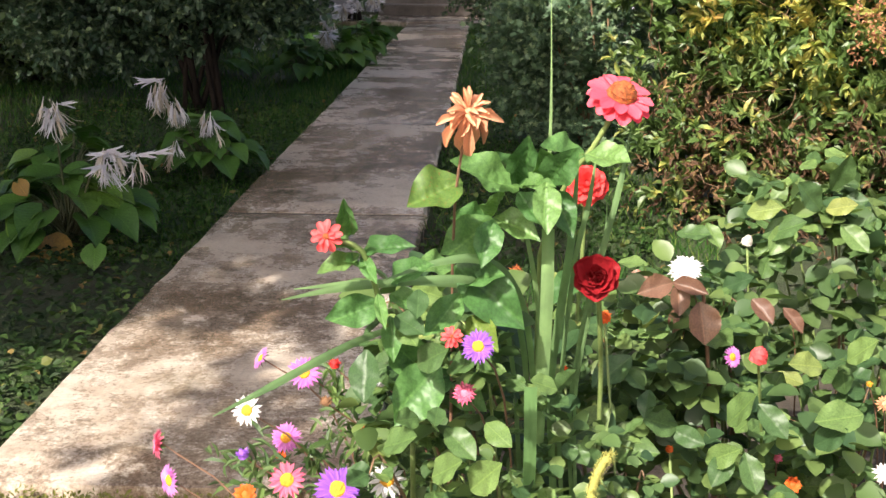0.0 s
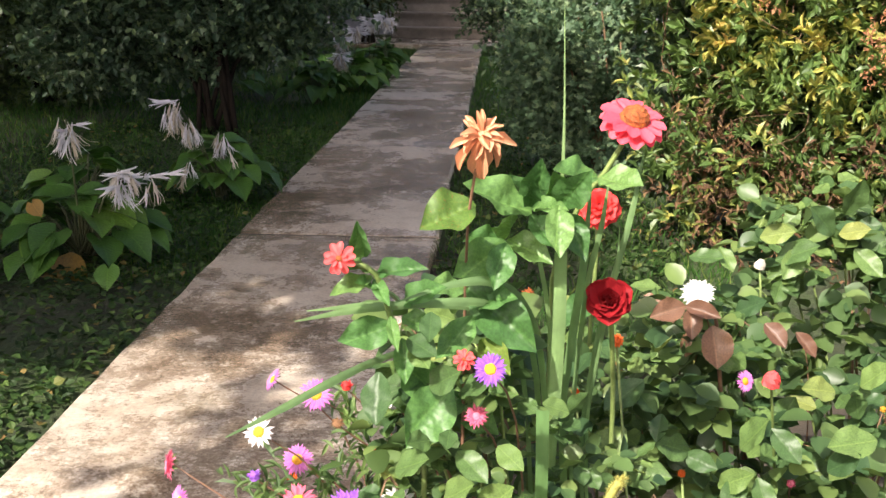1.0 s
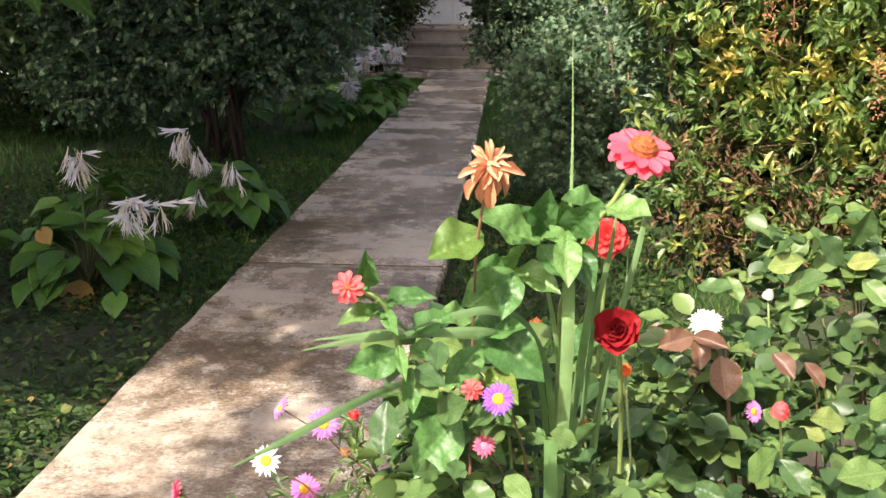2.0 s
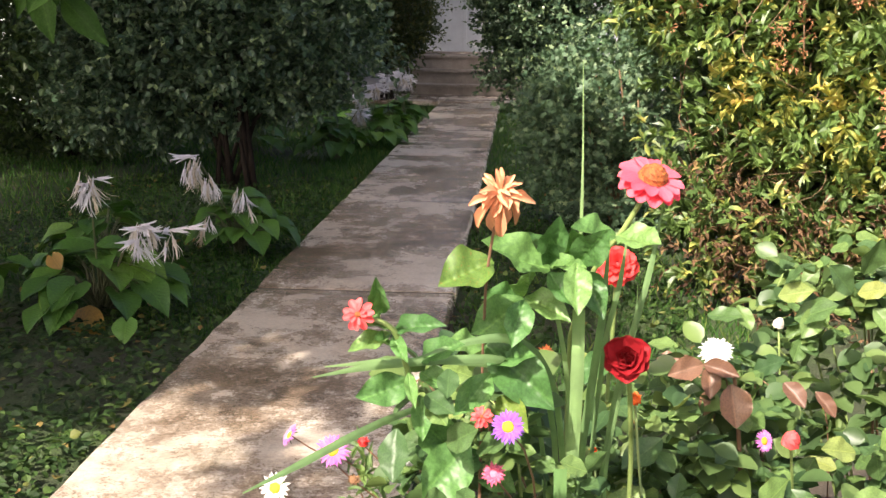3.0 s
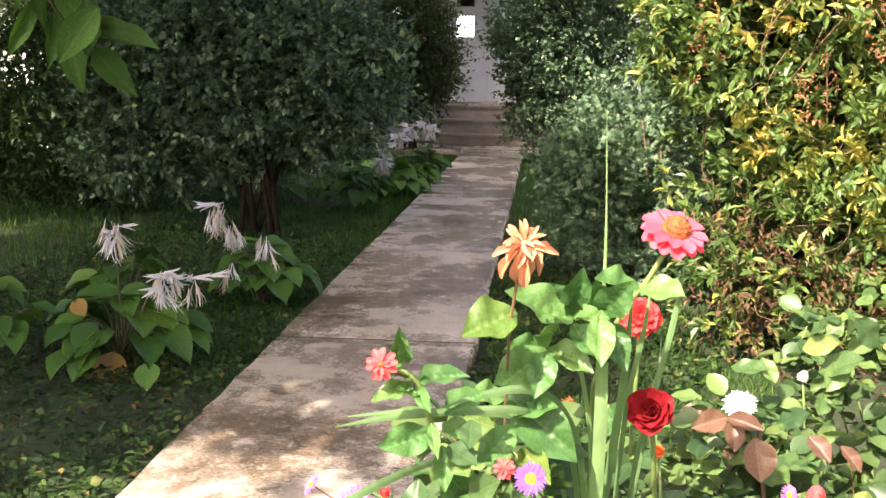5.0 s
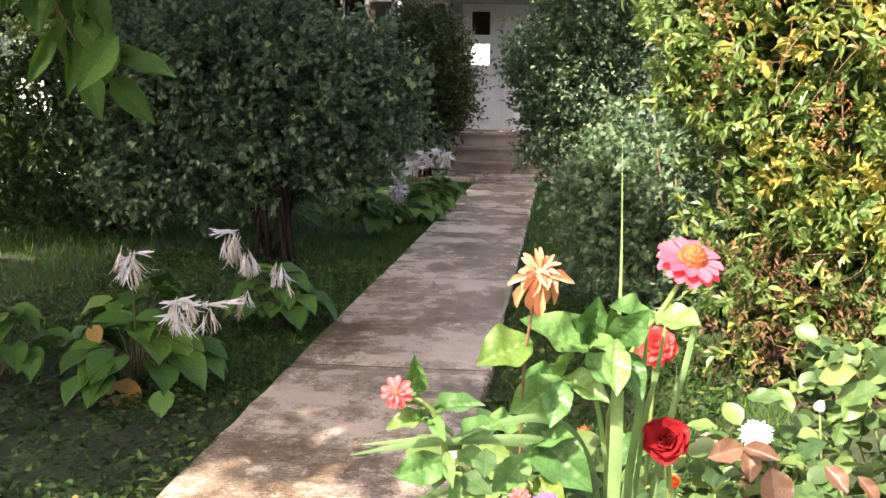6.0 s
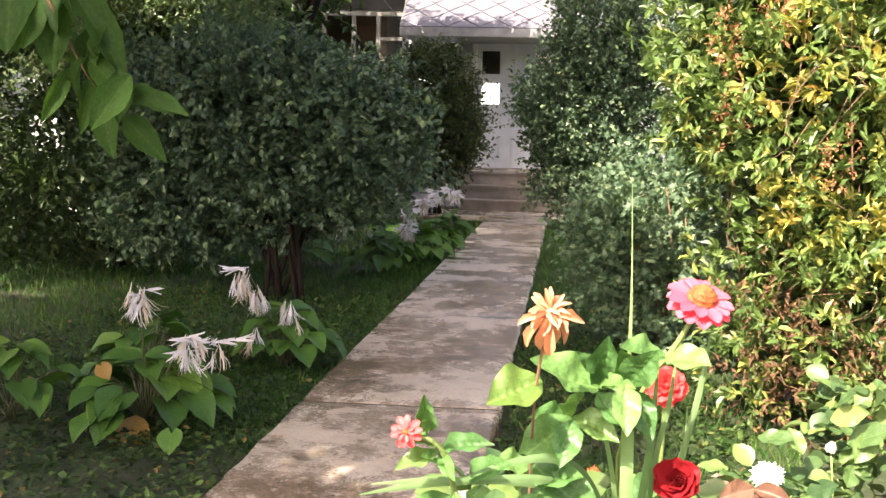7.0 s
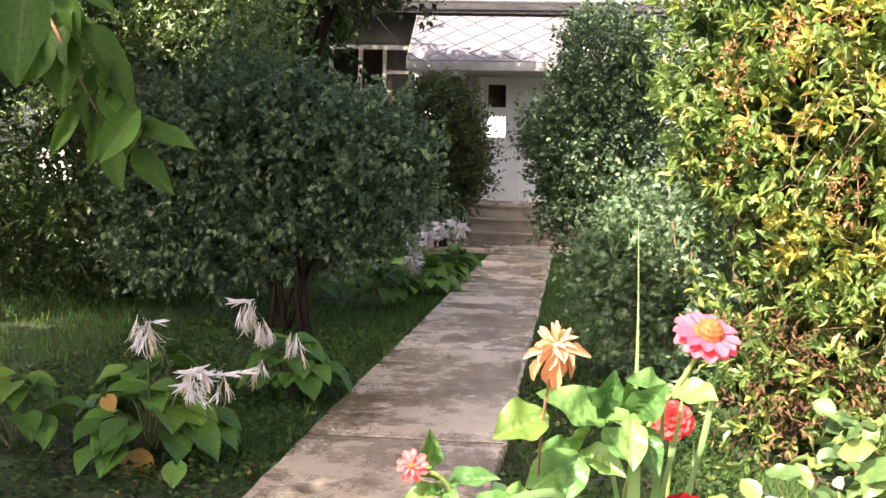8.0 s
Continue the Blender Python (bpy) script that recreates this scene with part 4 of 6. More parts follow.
M_LILAC = petal_mat("lilac_white_petal", (0.72, 0.70, 0.74), (0.84, 0.83, 0.84))
M_LIMP = petal_mat("limp_petal", (0.50, 0.42, 0.30), (0.76, 0.72, 0.66), 0.3)
M_PURPLE = petal_mat("violet_petal", (0.28, 0.09, 0.55), (0.40, 0.17, 0.65))
M_MAUVE = petal_mat("mauve_petal", (0.62, 0.16, 0.55), (0.74, 0.30, 0.66))
M_ROSEPINK = petal_mat("rose_pink_petal", (0.75, 0.12, 0.25), (0.82, 0.26, 0.35))
M_ORANGE = petal_mat("orange_petal", (0.78, 0.10, 0.015), (0.85, 0.20, 0.02))
M_YELLOW = plain("yellow_disc", (0.80, 0.36, 0.02), 0.8, 0.55, 260)
M_OCHRE = plain("maroon_disc", (0.40, 0.10, 0.02), 0.8, 0.75, 260)
M_SEED = plain("brown_seed_head", (0.22, 0.11, 0.05), 0.9, 0.5, 200)
M_FOX = plain("foxtail", (0.42, 0.40, 0.10), 0.9, 0.4, 300)

OVATE = [0.03, 0.12, 0.20, 0.255, 0.285, 0.3, 0.295, 0.27, 0.225, 0.16, 0.08, 0.0]
ELLIP = [0.03, 0.16, 0.25, 0.315, 0.355, 0.375, 0.375, 0.355, 0.31, 0.235, 0.13, 0.0]
CORD = [0.12, 0.3, 0.37, 0.4, 0.4, 0.38, 0.34, 0.29, 0.23, 0.16, 0.08, 0.0]
STRAP = [0.07, 0.14, 0.21, 0.26, 0.3, 0.31, 0.29, 0.22]
RAY = [0.06, 0.08, 0.09, 0.1, 0.1, 0.09, 0.07, 0.02]
S_ZLEAF = [blade_mesh("leaf", M_ZLEAF, OVATE, 0.22, d, 0.2, 30, ribs=0.13, curl=c) for d, c in ((0.08, 0.08), (0.28, -0.1), (0.5, 0.05))]
S_ZOLD = blade_mesh("leaf", M_ZOLD, OVATE, 0.3, 0.3, 0.22, 28, ribs=0.13)
S_ROSE = [blade_mesh("leaflet", M_ROSE, ELLIP, 0.13, d, 0.10, 24, 0, 0.025, 0.045) for d in (0.05, 0.22)]
S_ROSERED = blade_mesh("leaflet", M_ROSERED, ELLIP, 0.3, 0.3, 0.1, 22, 0, 0.03, 0.04)
S_HOSTA = [blade_mesh("leaf", M_HOSTA, CORD, 0.22, d, 0.06, 11, 0.5) for d in (0.4, 0.7, 0.9)]
S_HOSTAOLD = blade_mesh("leaf", M_HOSTAOLD, CORD, 0.12, 0.3, 0.1, 8, 0.5)
S_CHERRY = [blade_mesh("leaf", M_CHERRY, OVATE, 0.3, d, 0.1, 14, 0, 0.02) for d in (0.2, 0.5)]


def strap_petal(mat, droop, outline=STRAP, fold=0.25):
    return blade_mesh("petal", mat, outline, fold, droop, 0.06, 5)


def basis(normal):
    z = Vector(normal).normalized()
    return z.to_track_quat("Z", "Y").to_matrix().to_4x4()


def disc_obj(name, mat, parent, centre, normal, r, h, label=""):
    """A domed, grainy flower centre."""
    rr = np.random.default_rng(int(1e5 * abs(centre[0] * 3 + centre[2])) + 1)
    V, F = [(0, 0, h)], []
    for i in range(1, 5):
        a = i / 4 * math.pi / 2
        for k in range(12):
            b = k * math.pi / 6 + i * 0.26
            q = 1 + rr.normal() * 0.05
            V.append((math.sin(a) * r * q * math.cos(b), math.sin(a) * r * q * math.sin(b), math.cos(a) * h * q))
    for k in range(12):
        F.append((0, 1 + k, 1 + (k + 1) % 12))
        for i in range(3):
            a, b = 1 + i * 12 + k, 1 + i * 12 + (k + 1) % 12
            F.append((a, a + 12, b + 12, b))
    o = mesh_obj(name, V, F, mat, parent, label)
    o.matrix_basis = Matrix.Translation(Vector(centre) - parent.matrix_basis.translation) @ basis(normal)
    return o


def ray_ring(name, head, me, n, length, lift, seed, r0=0.0, wide=1.0, z=0.0, jit=0.06):
    """Petals as objects of their own round a flower head (head's own axes)."""
    rr = np.random.default_rng(seed)
    for k in range(n):
        a = 2 * math.pi * (k + rr.uniform(-0.2, 0.2)) / n
        L = length * rr.uniform(0.9, 1.1)
        o = new(name, me)
        o.parent = head
        o.matrix_basis = Matrix.Rotation(a, 4, "Z") @ Matrix.Translation((0, r0, z)) @ Matrix.Rotation(lift + rr.normal() * jit, 4, "X") @ Matrix.Rotation(rr.normal() * (0.04 + jit), 4, "Y") @ Matrix.Diagonal((L * wide, L, L, 1))


def joined_rays(name, head, mat, n, r, r0, lift, seed, wide=0.16, layers=2):
    """A ring of fine ray petals, too small to pick apart, as one mesh."""
    rr = np.random.default_rng(seed)
    P, D, U, L = [], [], [], []
    for j in range(layers):
        for k in range(n):
            a = 2 * math.pi * (k + rr.uniform(-0.3, 0.3)) / n
            l = lift + j * 0.22 + rr.normal() * 0.08
            d = np.array([math.cos(a) * math.cos(l), math.sin(a) * math.cos(l), math.sin(l)])
            P.append(np.array([math.cos(a), math.sin(a), 0]) * r0 * 0.8)
            D.append(d)
            U.append(np.array([0, 0, 1.0]) - d * math.sin(l))
            L.append((r - r0 * 0.8) * rr.uniform(0.85, 1.08) * (1 - 0.12 * j))
    L = np.array(L)
    v, f = scatter(np.array(P), np.array(D), np.array(U), L, np.full(len(L), r * wide), LEAF8, FACE8)
    return mesh_obj(name, v, f, mat, head)


# ---------------- hostas on the lawn's edge ----------------
M_SCAPE = plain("dark_scape", (0.08, 0.09, 0.04), 0.6)


def hosta(at, n, size, spread, seed, label, scapes=(), group="hostas beside the path"):
    rr = np.random.default_rng(seed)
    t = thing("hosta", label, "plant", at, group)
    A = Vector(at)
    for k in range(n):
        a = rr.uniform(0, 2 * math.pi)
        q = rr.uniform(0.0, 1.0) ** 0.7
        L = size * rr.uniform(0.75, 1.15)
        base = A + Vector((math.cos(a) * spread * q * 0.75, math.sin(a) * spread * q * 0.75, 0.09 + 0.19 * (1 - q) + rr.uniform(0, 0.06)))
        tip = base + Vector((math.cos(a), math.sin(a), 0)) * L * 0.85 + Vector((0, 0, -0.25 * L + 0.35 * L * (1 - q)))
        hang("leaf", S_HOSTA[k % 3], t, set_along(base, tip, (rr.normal() * 0.2, rr.normal() * 0.2 - 0.1, 1)))
        stalk("leaf_stalk", [A + Vector((rr.normal() * 0.02, rr.normal() * 0.02, 0)), (A + base) / 2 + Vector((0, 0, 0.06)), base], [0.004, 0.003, 0.0025], M_SCAPE, t, 5)
    for top, flowers, limp in scapes:
        T = Vector(top)
        stalk("flower_stalk", [A, A + (T - A) * 0.6 + Vector((0, 0, 0.05)), T], [0.005, 0.004, 0.003], M_SCAPE, t, 5)
        for k in range(int(flowers * 1.4)):
            f = rr.random()
            b = T + Vector((rr.normal() * 0.018, rr.normal() * 0.018, -0.07 * f + 0.012))
            a = rr.uniform(0, 2 * math.pi)
            fresh = k >= limp * 1.3
            d = Vector((math.cos(a), math.sin(a) * 0.8, -0.15 + 0.3 * rr.random())) if fresh else Vector((math.cos(a) * 0.45, math.sin(a) * 0.45, -1))
            trumpet(t, b, d.normalized(), rr.uniform(0.08, 0.118), fresh, rr)
    return t


def trumpet_mesh(mat, limp, seed):
    """A thin tube that splits into six long narrow petals, spread when fresh, hanging in shreds when limp."""
    r = np.random.default_rng(seed)
    pieces = [tube([(0, 0, 0), (0, 0.2, 0.0), (0, 0.42, -0.015)], [0.012, 0.02, 0.045], 7)]
    for k in range(6):
        a = k * math.pi / 3 + r.normal() * 0.2
        ca, sa_ = math.cos(a), math.sin(a)
        open_ = (0.17 if not limp else 0.10) * r.uniform(0.6, 1.4)
        V, F = [], []
        for i, t in enumerate(np.linspace(0, 1, 6)):
            y = 0.38 + (0.62 + r.normal() * 0.02) * t
            rad = 0.04 + open_ * t ** (1.5 if not limp else 1.0) + (0.03 * math.sin(t * 8 + k) if limp else 0)
            wd = (0.06 if not limp else 0.034) * (1 - 0.85 * t ** 2.5)
            sag = -0.22 * t * t * (k % 3) if limp else -0.03 * t
            for c in (-1, 0, 1):
                V.append((ca * rad - sa_ * wd * c, y - 0.02 * abs(c), sa_ * rad + ca * wd * c + sag))
            if i:
                q = 3 * i
                F += [(q - 3, q - 2, q + 1, q), (q - 2, q - 1, q + 2, q + 1)]
        pieces.append((np.array(V), F))
    V, F = join(pieces)
    me = bpy.data.meshes.new("flower")
    me.from_pydata(V.tolist(), [], F)
    me.materials.append(mat)
    me.polygons.foreach_set("use_smooth", [True] * len(me.polygons))
    return me


S_TRUMPET = trumpet_mesh(M_LILAC, False, 1)
S_LIMP = [trumpet_mesh(M_LILAC, True, 2), trumpet_mesh(M_LIMP, True, 3)]


def trumpet(t, b, d, L, fresh, rr):
    me = S_TRUMPET if fresh else S_LIMP[int(rr.random() < 0.45)]
    hang("flower", me, t, set_along(b, b + d * L, (rr.normal() * 0.4, -0.3, 1), 0.85 if fresh else 0.95))


hosta((-1.6, 4.5, GZ), 48, 0.19, 0.42, 101, "broad-leaved green hosta with white trumpet flowers", [((-1.530, 4.200, 0.547), 9, 7), ((-1.355, 4.250, 0.361), 13, 10), ((-1.270, 4.300, 0.352), 6, 2)])
hosta((-1.34, 5.75, GZ), 36, 0.18, 0.34, 102, "green hosta with limp white flowers by the path", [((-1.482, 5.500, 0.461), 14, 12), ((-1.427, 5.500, 0.383), 9, 9), ((-1.286, 5.600, 0.303), 6, 6), ((-1.432, 5.500, 0.204), 4, 4)])
hosta((-1.85, 5.3, GZ), 26, 0.17, 0.36, 103, "green hosta among lawn grass")
hosta((-1.5, 9.9, GZ), 40, 0.2, 0.38, 104, "large-leaved green hosta under the bush", [((-1.904, 10.200, 0.345), 6, 4), ((-1.316, 10.000, 0.364), 24, 16)])
hosta((-1.32, 10.9, GZ), 36, 0.2, 0.36, 105, "large-leaved green hosta with drooping white flowers", [((-1.398, 10.800, 0.444), 26, 14), ((-1.284, 10.900, 0.524), 26, 14)])
hosta((-1.28, 11.9, GZ), 34, 0.2, 0.34, 106, "large-leaved green hosta with drooping white flowers", [((-1.230, 11.600, 0.578), 26, 12), ((-1.124, 11.800, 0.606), 26, 12)])
hosta((-1.25, 13.1, GZ), 28, 0.2, 0.3, 107, "green hosta close to the paved pad", [((-1.156, 12.600, 0.503), 10, 5)])
hosta((-2.3, 10.2, GZ), 18, 0.19, 0.4, 108, "green hosta in the shade under the bush")
hosta((-2.15, 4.5, GZ), 26, 0.16, 0.4, 109, "green hosta at the shaded lawn's edge")
# fallen and solitary leaves
for (b, tp, me, lab, nm) in (((-1.654, 4.300, -0.049), (-1.481, 4.180, -0.072), S_HOSTAOLD, "large yellowed leaf lying on the ground", "yellow_leaf"), ((-1.709, 4.300, 0.220), (-1.667, 4.270, 0.179), S_HOSTAOLD, "withered orange leaf hanging on its stalk", "yellow_leaf"),
                         ((-1.345, 4.02, 0.05), (-1.335, 3.95, -0.004), S_HOSTA[0], "small heart-shaped green leaf", "heart_leaf")):
    o = new(nm, me)
    o.matrix_basis = set_along(b, tp, (0, -0.8, 0.6), 1.3)
    tagged(o, lab, "leaf")

# ---------------- the flower bed ----------------
tagged(part("flower_bed", box_bm(-0.22, 3.2, 0.55, 3.1, -0.3, -0.03, 0.03, 2), surface("bed_soil", [(0.3, (0.02, 0.016, 0.011)), (0.7, (0.06, 0.045, 0.03))], 9, 0.95, 70, 1.0)), "dark crumbly soil of the flower bed", "flower bed", kind="structure")
S_PINK = [strap_petal(M_PINK, d) for d in (0.15, 0.35)]
S_CORAL = strap_petal(M_CORAL, 0.3)
S_RED = strap_petal(M_RED, 0.3)
S_TAN = [strap_petal(M_TAN, d, [0.03, 0.045, 0.06, 0.09, 0.14, 0.17, 0.17, 0.1], 1.3) for d in (0.7, 1.5)]


def zinnia(label, head, normal, d, stem, leaves, kind):
    at = (stem[-1][0], stem[-1][1], -0.03)
    t = thing("zinnia", label, "flower", at, "zinnias in the bed")
    stalk("stem", list(stem) + [at], [0.0014 if kind == "tan" else 0.0028] * len(stem) + [0.004], M_REDSTEM if kind == "tan" else M_STEM, t, 7)
    r = d / 2
    if kind == "pink":
        h = disc_obj("flower_head", M_OCHRE, t, head, normal, r * 0.46, r * 0.42, "domed yellow and maroon flower centre")
        ray_ring("petal", h, S_PINK[0], 12, r * 0.72, 0.12, 5, r * 0.3, 1.1, -0.002)
        ray_ring("petal", h, S_PINK[1], 13, r * 0.74, -0.15, 6, r * 0.3, 1.15, -0.005)
        joined_rays("floret_ring", h, M_YELLOW, 18, r * 0.5, r * 0.34, 0.75, 77, 0.16, 3)
        joined_rays("floret_ring", h, M_YELLOW, 12, r * 0.5, r * 0.15, 1.1, 78, 0.14, 2)
    elif kind == "coral":
        h = disc_obj("flower_head", M_OCHRE, t, head, normal, r * 0.24, r * 0.3, "small yellow centre")
        ray_ring("petal", h, S_CORAL, 10, r * 0.88, 0.1, 7, r * 0.14, 0.85, 0.0, 0.15)
        ray_ring("petal", h, S_CORAL, 7, r * 0.55, 0.5, 8, r * 0.12, 0.8, 0.002, 0.15)
    elif kind == "red":
        h = disc_obj("flower_head", M_RED, t, head, normal, r * 0.3, r * 0.2)
        for j, (n, l, s) in enumerate(((12, -0.1, 0.9), (11, 0.3, 0.8), (9, 0.7, 0.6), (6, 1.1, 0.4))):
            ray_ring("petal", h, S_RED, n, r * s, l, 9 + j, r * 0.1, 1.3, 0.003 * j)
    else:
        h = disc_obj("flower_head", M_TAN, t, head, normal, r * 0.22, r * 0.2, "shrivelled tan flower centre")
        ray_ring("petal", h, S_TAN[0], 17, r * 0.82, 0.3, 13, r * 0.12, 0.95, 0.0, 0.5)
        ray_ring("petal", h, S_TAN[1], 9, r * 0.6, 0.95, 15, r * 0.08, 1.1, 0.0, 0.5)
        for k, (dx, dz) in enumerate(((-0.9, -1.0), (-0.5, -1.55), (0.0, -1.5), (0.35, -1.0), (-0.2, -0.8), (0.75, -0.8), (-1.05, -0.15), (1.05, 0.1))):
            b = Vector(head) + Vector((dx * r * 0.15, -0.004, -r * 0.1))
            hang("petal", S_TAN[k % 2], h, set_along(b, b + Vector((dx * r, -0.3 * r, dz * r)), (dx * 0.5, -0.9, 0.4), 0.95))
    rr = np.random.default_rng(len(label))
    for k, (b, tp, w, nrm, me) in enumerate(leaves):
        hang("leaf", me if me is not None else S_ZLEAF[k % 3], t, set_along(b, tp, nrm, w))
    return t


UPC, CAMW, UP = (0.05, -0.7, 0.7), (0.1, -0.95, 0.3), (0, -0.3, 0.95)
zinnia("tall pink zinnia with a yellow centre in the bed", (0.134, 1.200, 0.953), (0.2, -0.46, 0.86), 0.066,
       [(0.130, 1.200, 0.941), (0.108, 1.210, 0.898), (0.085, 1.220, 0.862), (0.063, 1.240, 0.791), (0.061, 1.270, 0.675)],
       [((0.097, 1.170, 0.899), (0.054, 1.130, 0.911), 0.9, UPC, None),
        ((0.099, 1.170, 0.899), (0.133, 1.130, 0.900), 1.15, UPC, None),
        ((0.060, 1.150, 0.874), (0.081, 1.110, 0.910), 1.0, CAMW, None),
        ((0.061, 1.190, 0.865), (0.051, 1.150, 0.905), 0.85, CAMW, None),
        ((0.059, 1.140, 0.876), (0.056, 1.100, 0.836), 0.85, CAMW, None),
        ((0.066, 1.170, 0.863), (0.089, 1.130, 0.828), 0.8, CAMW, None),
        ((0.034, 1.170, 0.863), (-0.032, 1.130, 0.895), 0.85, UPC, None),
        ((0.033, 1.190, 0.862), (0.047, 1.150, 0.914), 0.85, CAMW, None),
        ((0.031, 1.210, 0.865), (0.017, 1.170, 0.903), 0.6, UPC, None),
        ((0.031, 1.150, 0.872), (0.031, 1.110, 0.904), 0.55, CAMW, None),
        ((0.033, 1.150, 0.864), (0.056, 1.110, 0.839), 0.75, CAMW, None),
        ((0.035, 1.170, 0.866), (0.063, 1.130, 0.884), 0.7, UPC, None),
        ((0.009, 1.140, 0.839), (-0.037, 1.100, 0.809), 1.0, CAMW, None),
        ((0.010, 1.130, 0.840), (-0.005, 1.090, 0.807), 0.9, CAMW, None),
        ((0.010, 1.170, 0.834), (0.055, 1.130, 0.831), 0.85, UPC, None),
        ((0.009, 1.170, 0.835), (0.014, 1.130, 0.871), 0.85, UPC, None),
        ((0.008, 1.170, 0.834), (-0.031, 1.130, 0.849), 0.65, UPC, None),
        ((-0.027, 1.140, 0.792), (0.046, 1.100, 0.744), 0.85, CAMW, None),
        ((-0.024, 1.170, 0.779), (0.015, 1.130, 0.744), 0.8, CAMW, None),
        ((-0.032, 1.200, 0.776), (-0.067, 1.160, 0.790), 0.9, UPC, None)], "pink")
zinnia("withered tan zinnia on a brown stem", (-0.014, 1.050, 0.954), (-0.05, -0.75, 0.55), 0.05,
       [(-0.016, 1.050, 0.947), (-0.025, 1.070, 0.885), (-0.028, 1.100, 0.830), (-0.030, 1.150, 0.737)],
       [((-0.021, 1.080, 0.888), (-0.068, 1.040, 0.876), 1.15, (0.1, -0.75, 0.65), S_ZOLD),
        ((-0.039, 1.080, 0.711), (-0.085, 1.040, 0.669), 1.1, CAMW, None),
        ((-0.060, 1.110, 0.696), (-0.087, 1.070, 0.740), 1.0, CAMW, None),
        ((-0.021, 1.120, 0.769), (-0.052, 1.080, 0.736), 0.8, CAMW, None),
        ((-0.013, 1.130, 0.743), (0.015, 1.090, 0.723), 0.9, CAMW, S_ZOLD),
        ((-0.019, 1.140, 0.775), (0.013, 1.100, 0.804), 0.9, UPC, None)], "tan")
zinnia("small coral red zinnia leaning over the path", (-0.134, 1.000, 0.853), (-0.15, -0.92, 0.35), 0.029,
       [(-0.132, 1.010, 0.848), (-0.106, 1.020, 0.836), (-0.095, 1.050, 0.788), (-0.083, 1.100, 0.706), (-0.069, 1.150, 0.603)],
       [((-0.120, 1.030, 0.846), (-0.121, 1.000, 0.886), 0.55, CAMW, None),
        ((-0.114, 1.010, 0.853), (-0.112, 0.980, 0.877), 0.6, CAMW, None),
        ((-0.107, 1.030, 0.832), (-0.063, 1.000, 0.855), 0.6, UPC, None),
        ((-0.109, 1.030, 0.830), (-0.142, 1.000, 0.819), 0.7, UPC, None),
        ((-0.107, 1.030, 0.828), (-0.094, 1.000, 0.813), 0.65, CAMW, None),
        ((-0.111, 1.030, 0.836), (-0.123, 1.000, 0.850), 0.8, UPC, None),
        ((-0.093, 1.050, 0.780), (-0.138, 1.020, 0.769), 0.95, CAMW, None),
        ((-0.092, 1.020, 0.797), (-0.085, 0.990, 0.775), 0.5, CAMW, None),
        ((-0.086, 1.080, 0.791), (-0.052, 1.050, 0.824), 0.8, UPC, None),
        ((-0.107, 1.030, 0.820), (-0.119, 1.000, 0.832), 0.8, UPC, None),
        ((-0.086, 1.080, 0.780), (-0.056, 1.050, 0.776), 0.9, UPC, None),
        ((-0.086, 1.080, 0.758), (-0.079, 1.050, 0.724), 0.75, CAMW, None)], "coral")
zinnia("double red zinnia behind the pink one", (0.128, 1.500, 0.804), (0.0, -0.85, 0.5), 0.056,
       [(0.128, 1.500, 0.797), (0.128, 1.520, 0.708), (0.127, 1.550, 0.582)],
       [((0.125, 1.520, 0.692), (0.094, 1.480, 0.650), 0.9, UPC, None), ((0.127, 1.520, 0.692), (0.168, 1.480, 0.682), 0.9, UPC, None)], "red")
zinnia("small pink zinnia half hidden under leaves", (-0.026, 1.000, 0.765), (0.0, -0.8, 0.6), 0.02, [(-0.026, 1.010, 0.758), (-0.020, 1.10, 0.74), (-0.01, 1.25, 0.6)],
       [((-0.030, 1.160, 0.674), (-0.062, 1.120, 0.664), 0.9, CAMW, None), ((-0.029, 1.170, 0.658), (-0.000, 1.120, 0.647), 0.9, CAMW, None)], "coral")

# red rose: cupped petals in rings
S_CUP = blade_mesh("petal", M_CRIMSON, [0.12, 0.3, 0.42, 0.5, 0.52, 0.48, 0.36, 0.15], 0.55, -0.5, 0.08, 6)


def rose_bloom(at_head, normal, d, stem, label):
    at = (stem[-1][0], stem[-1][1], -0.03)
    t = thing("rose", label, "flower", at)
    stalk("stem", list(stem) + [at], 0.003, M_STEM, t)
    r = d / 2
    h = disc_obj("flower_head", M_CRIMSON, t, at_head, normal, r * 0.2, r * 0.25)
    for j, (n, l, s) in enumerate(((6, 0.05, 0.98), (6, 0.45, 0.9), (5, 0.85, 0.75), (5, 1.15, 0.6), (4, 1.4, 0.42))):
        ray_ring("petal", h, S_CUP, n, r * s, l, 60 + j, r * 0.06, 1.25, 0.002 * j)
    return t


rose_bloom((0.116, 1.200, 0.766), (-0.05, -0.95, 0.35), 0.047, [(0.119, 1.210, 0.755), (0.127, 1.240, 0.686), (0.136, 1.300, 0.557)], "deep crimson rose in full bloom")

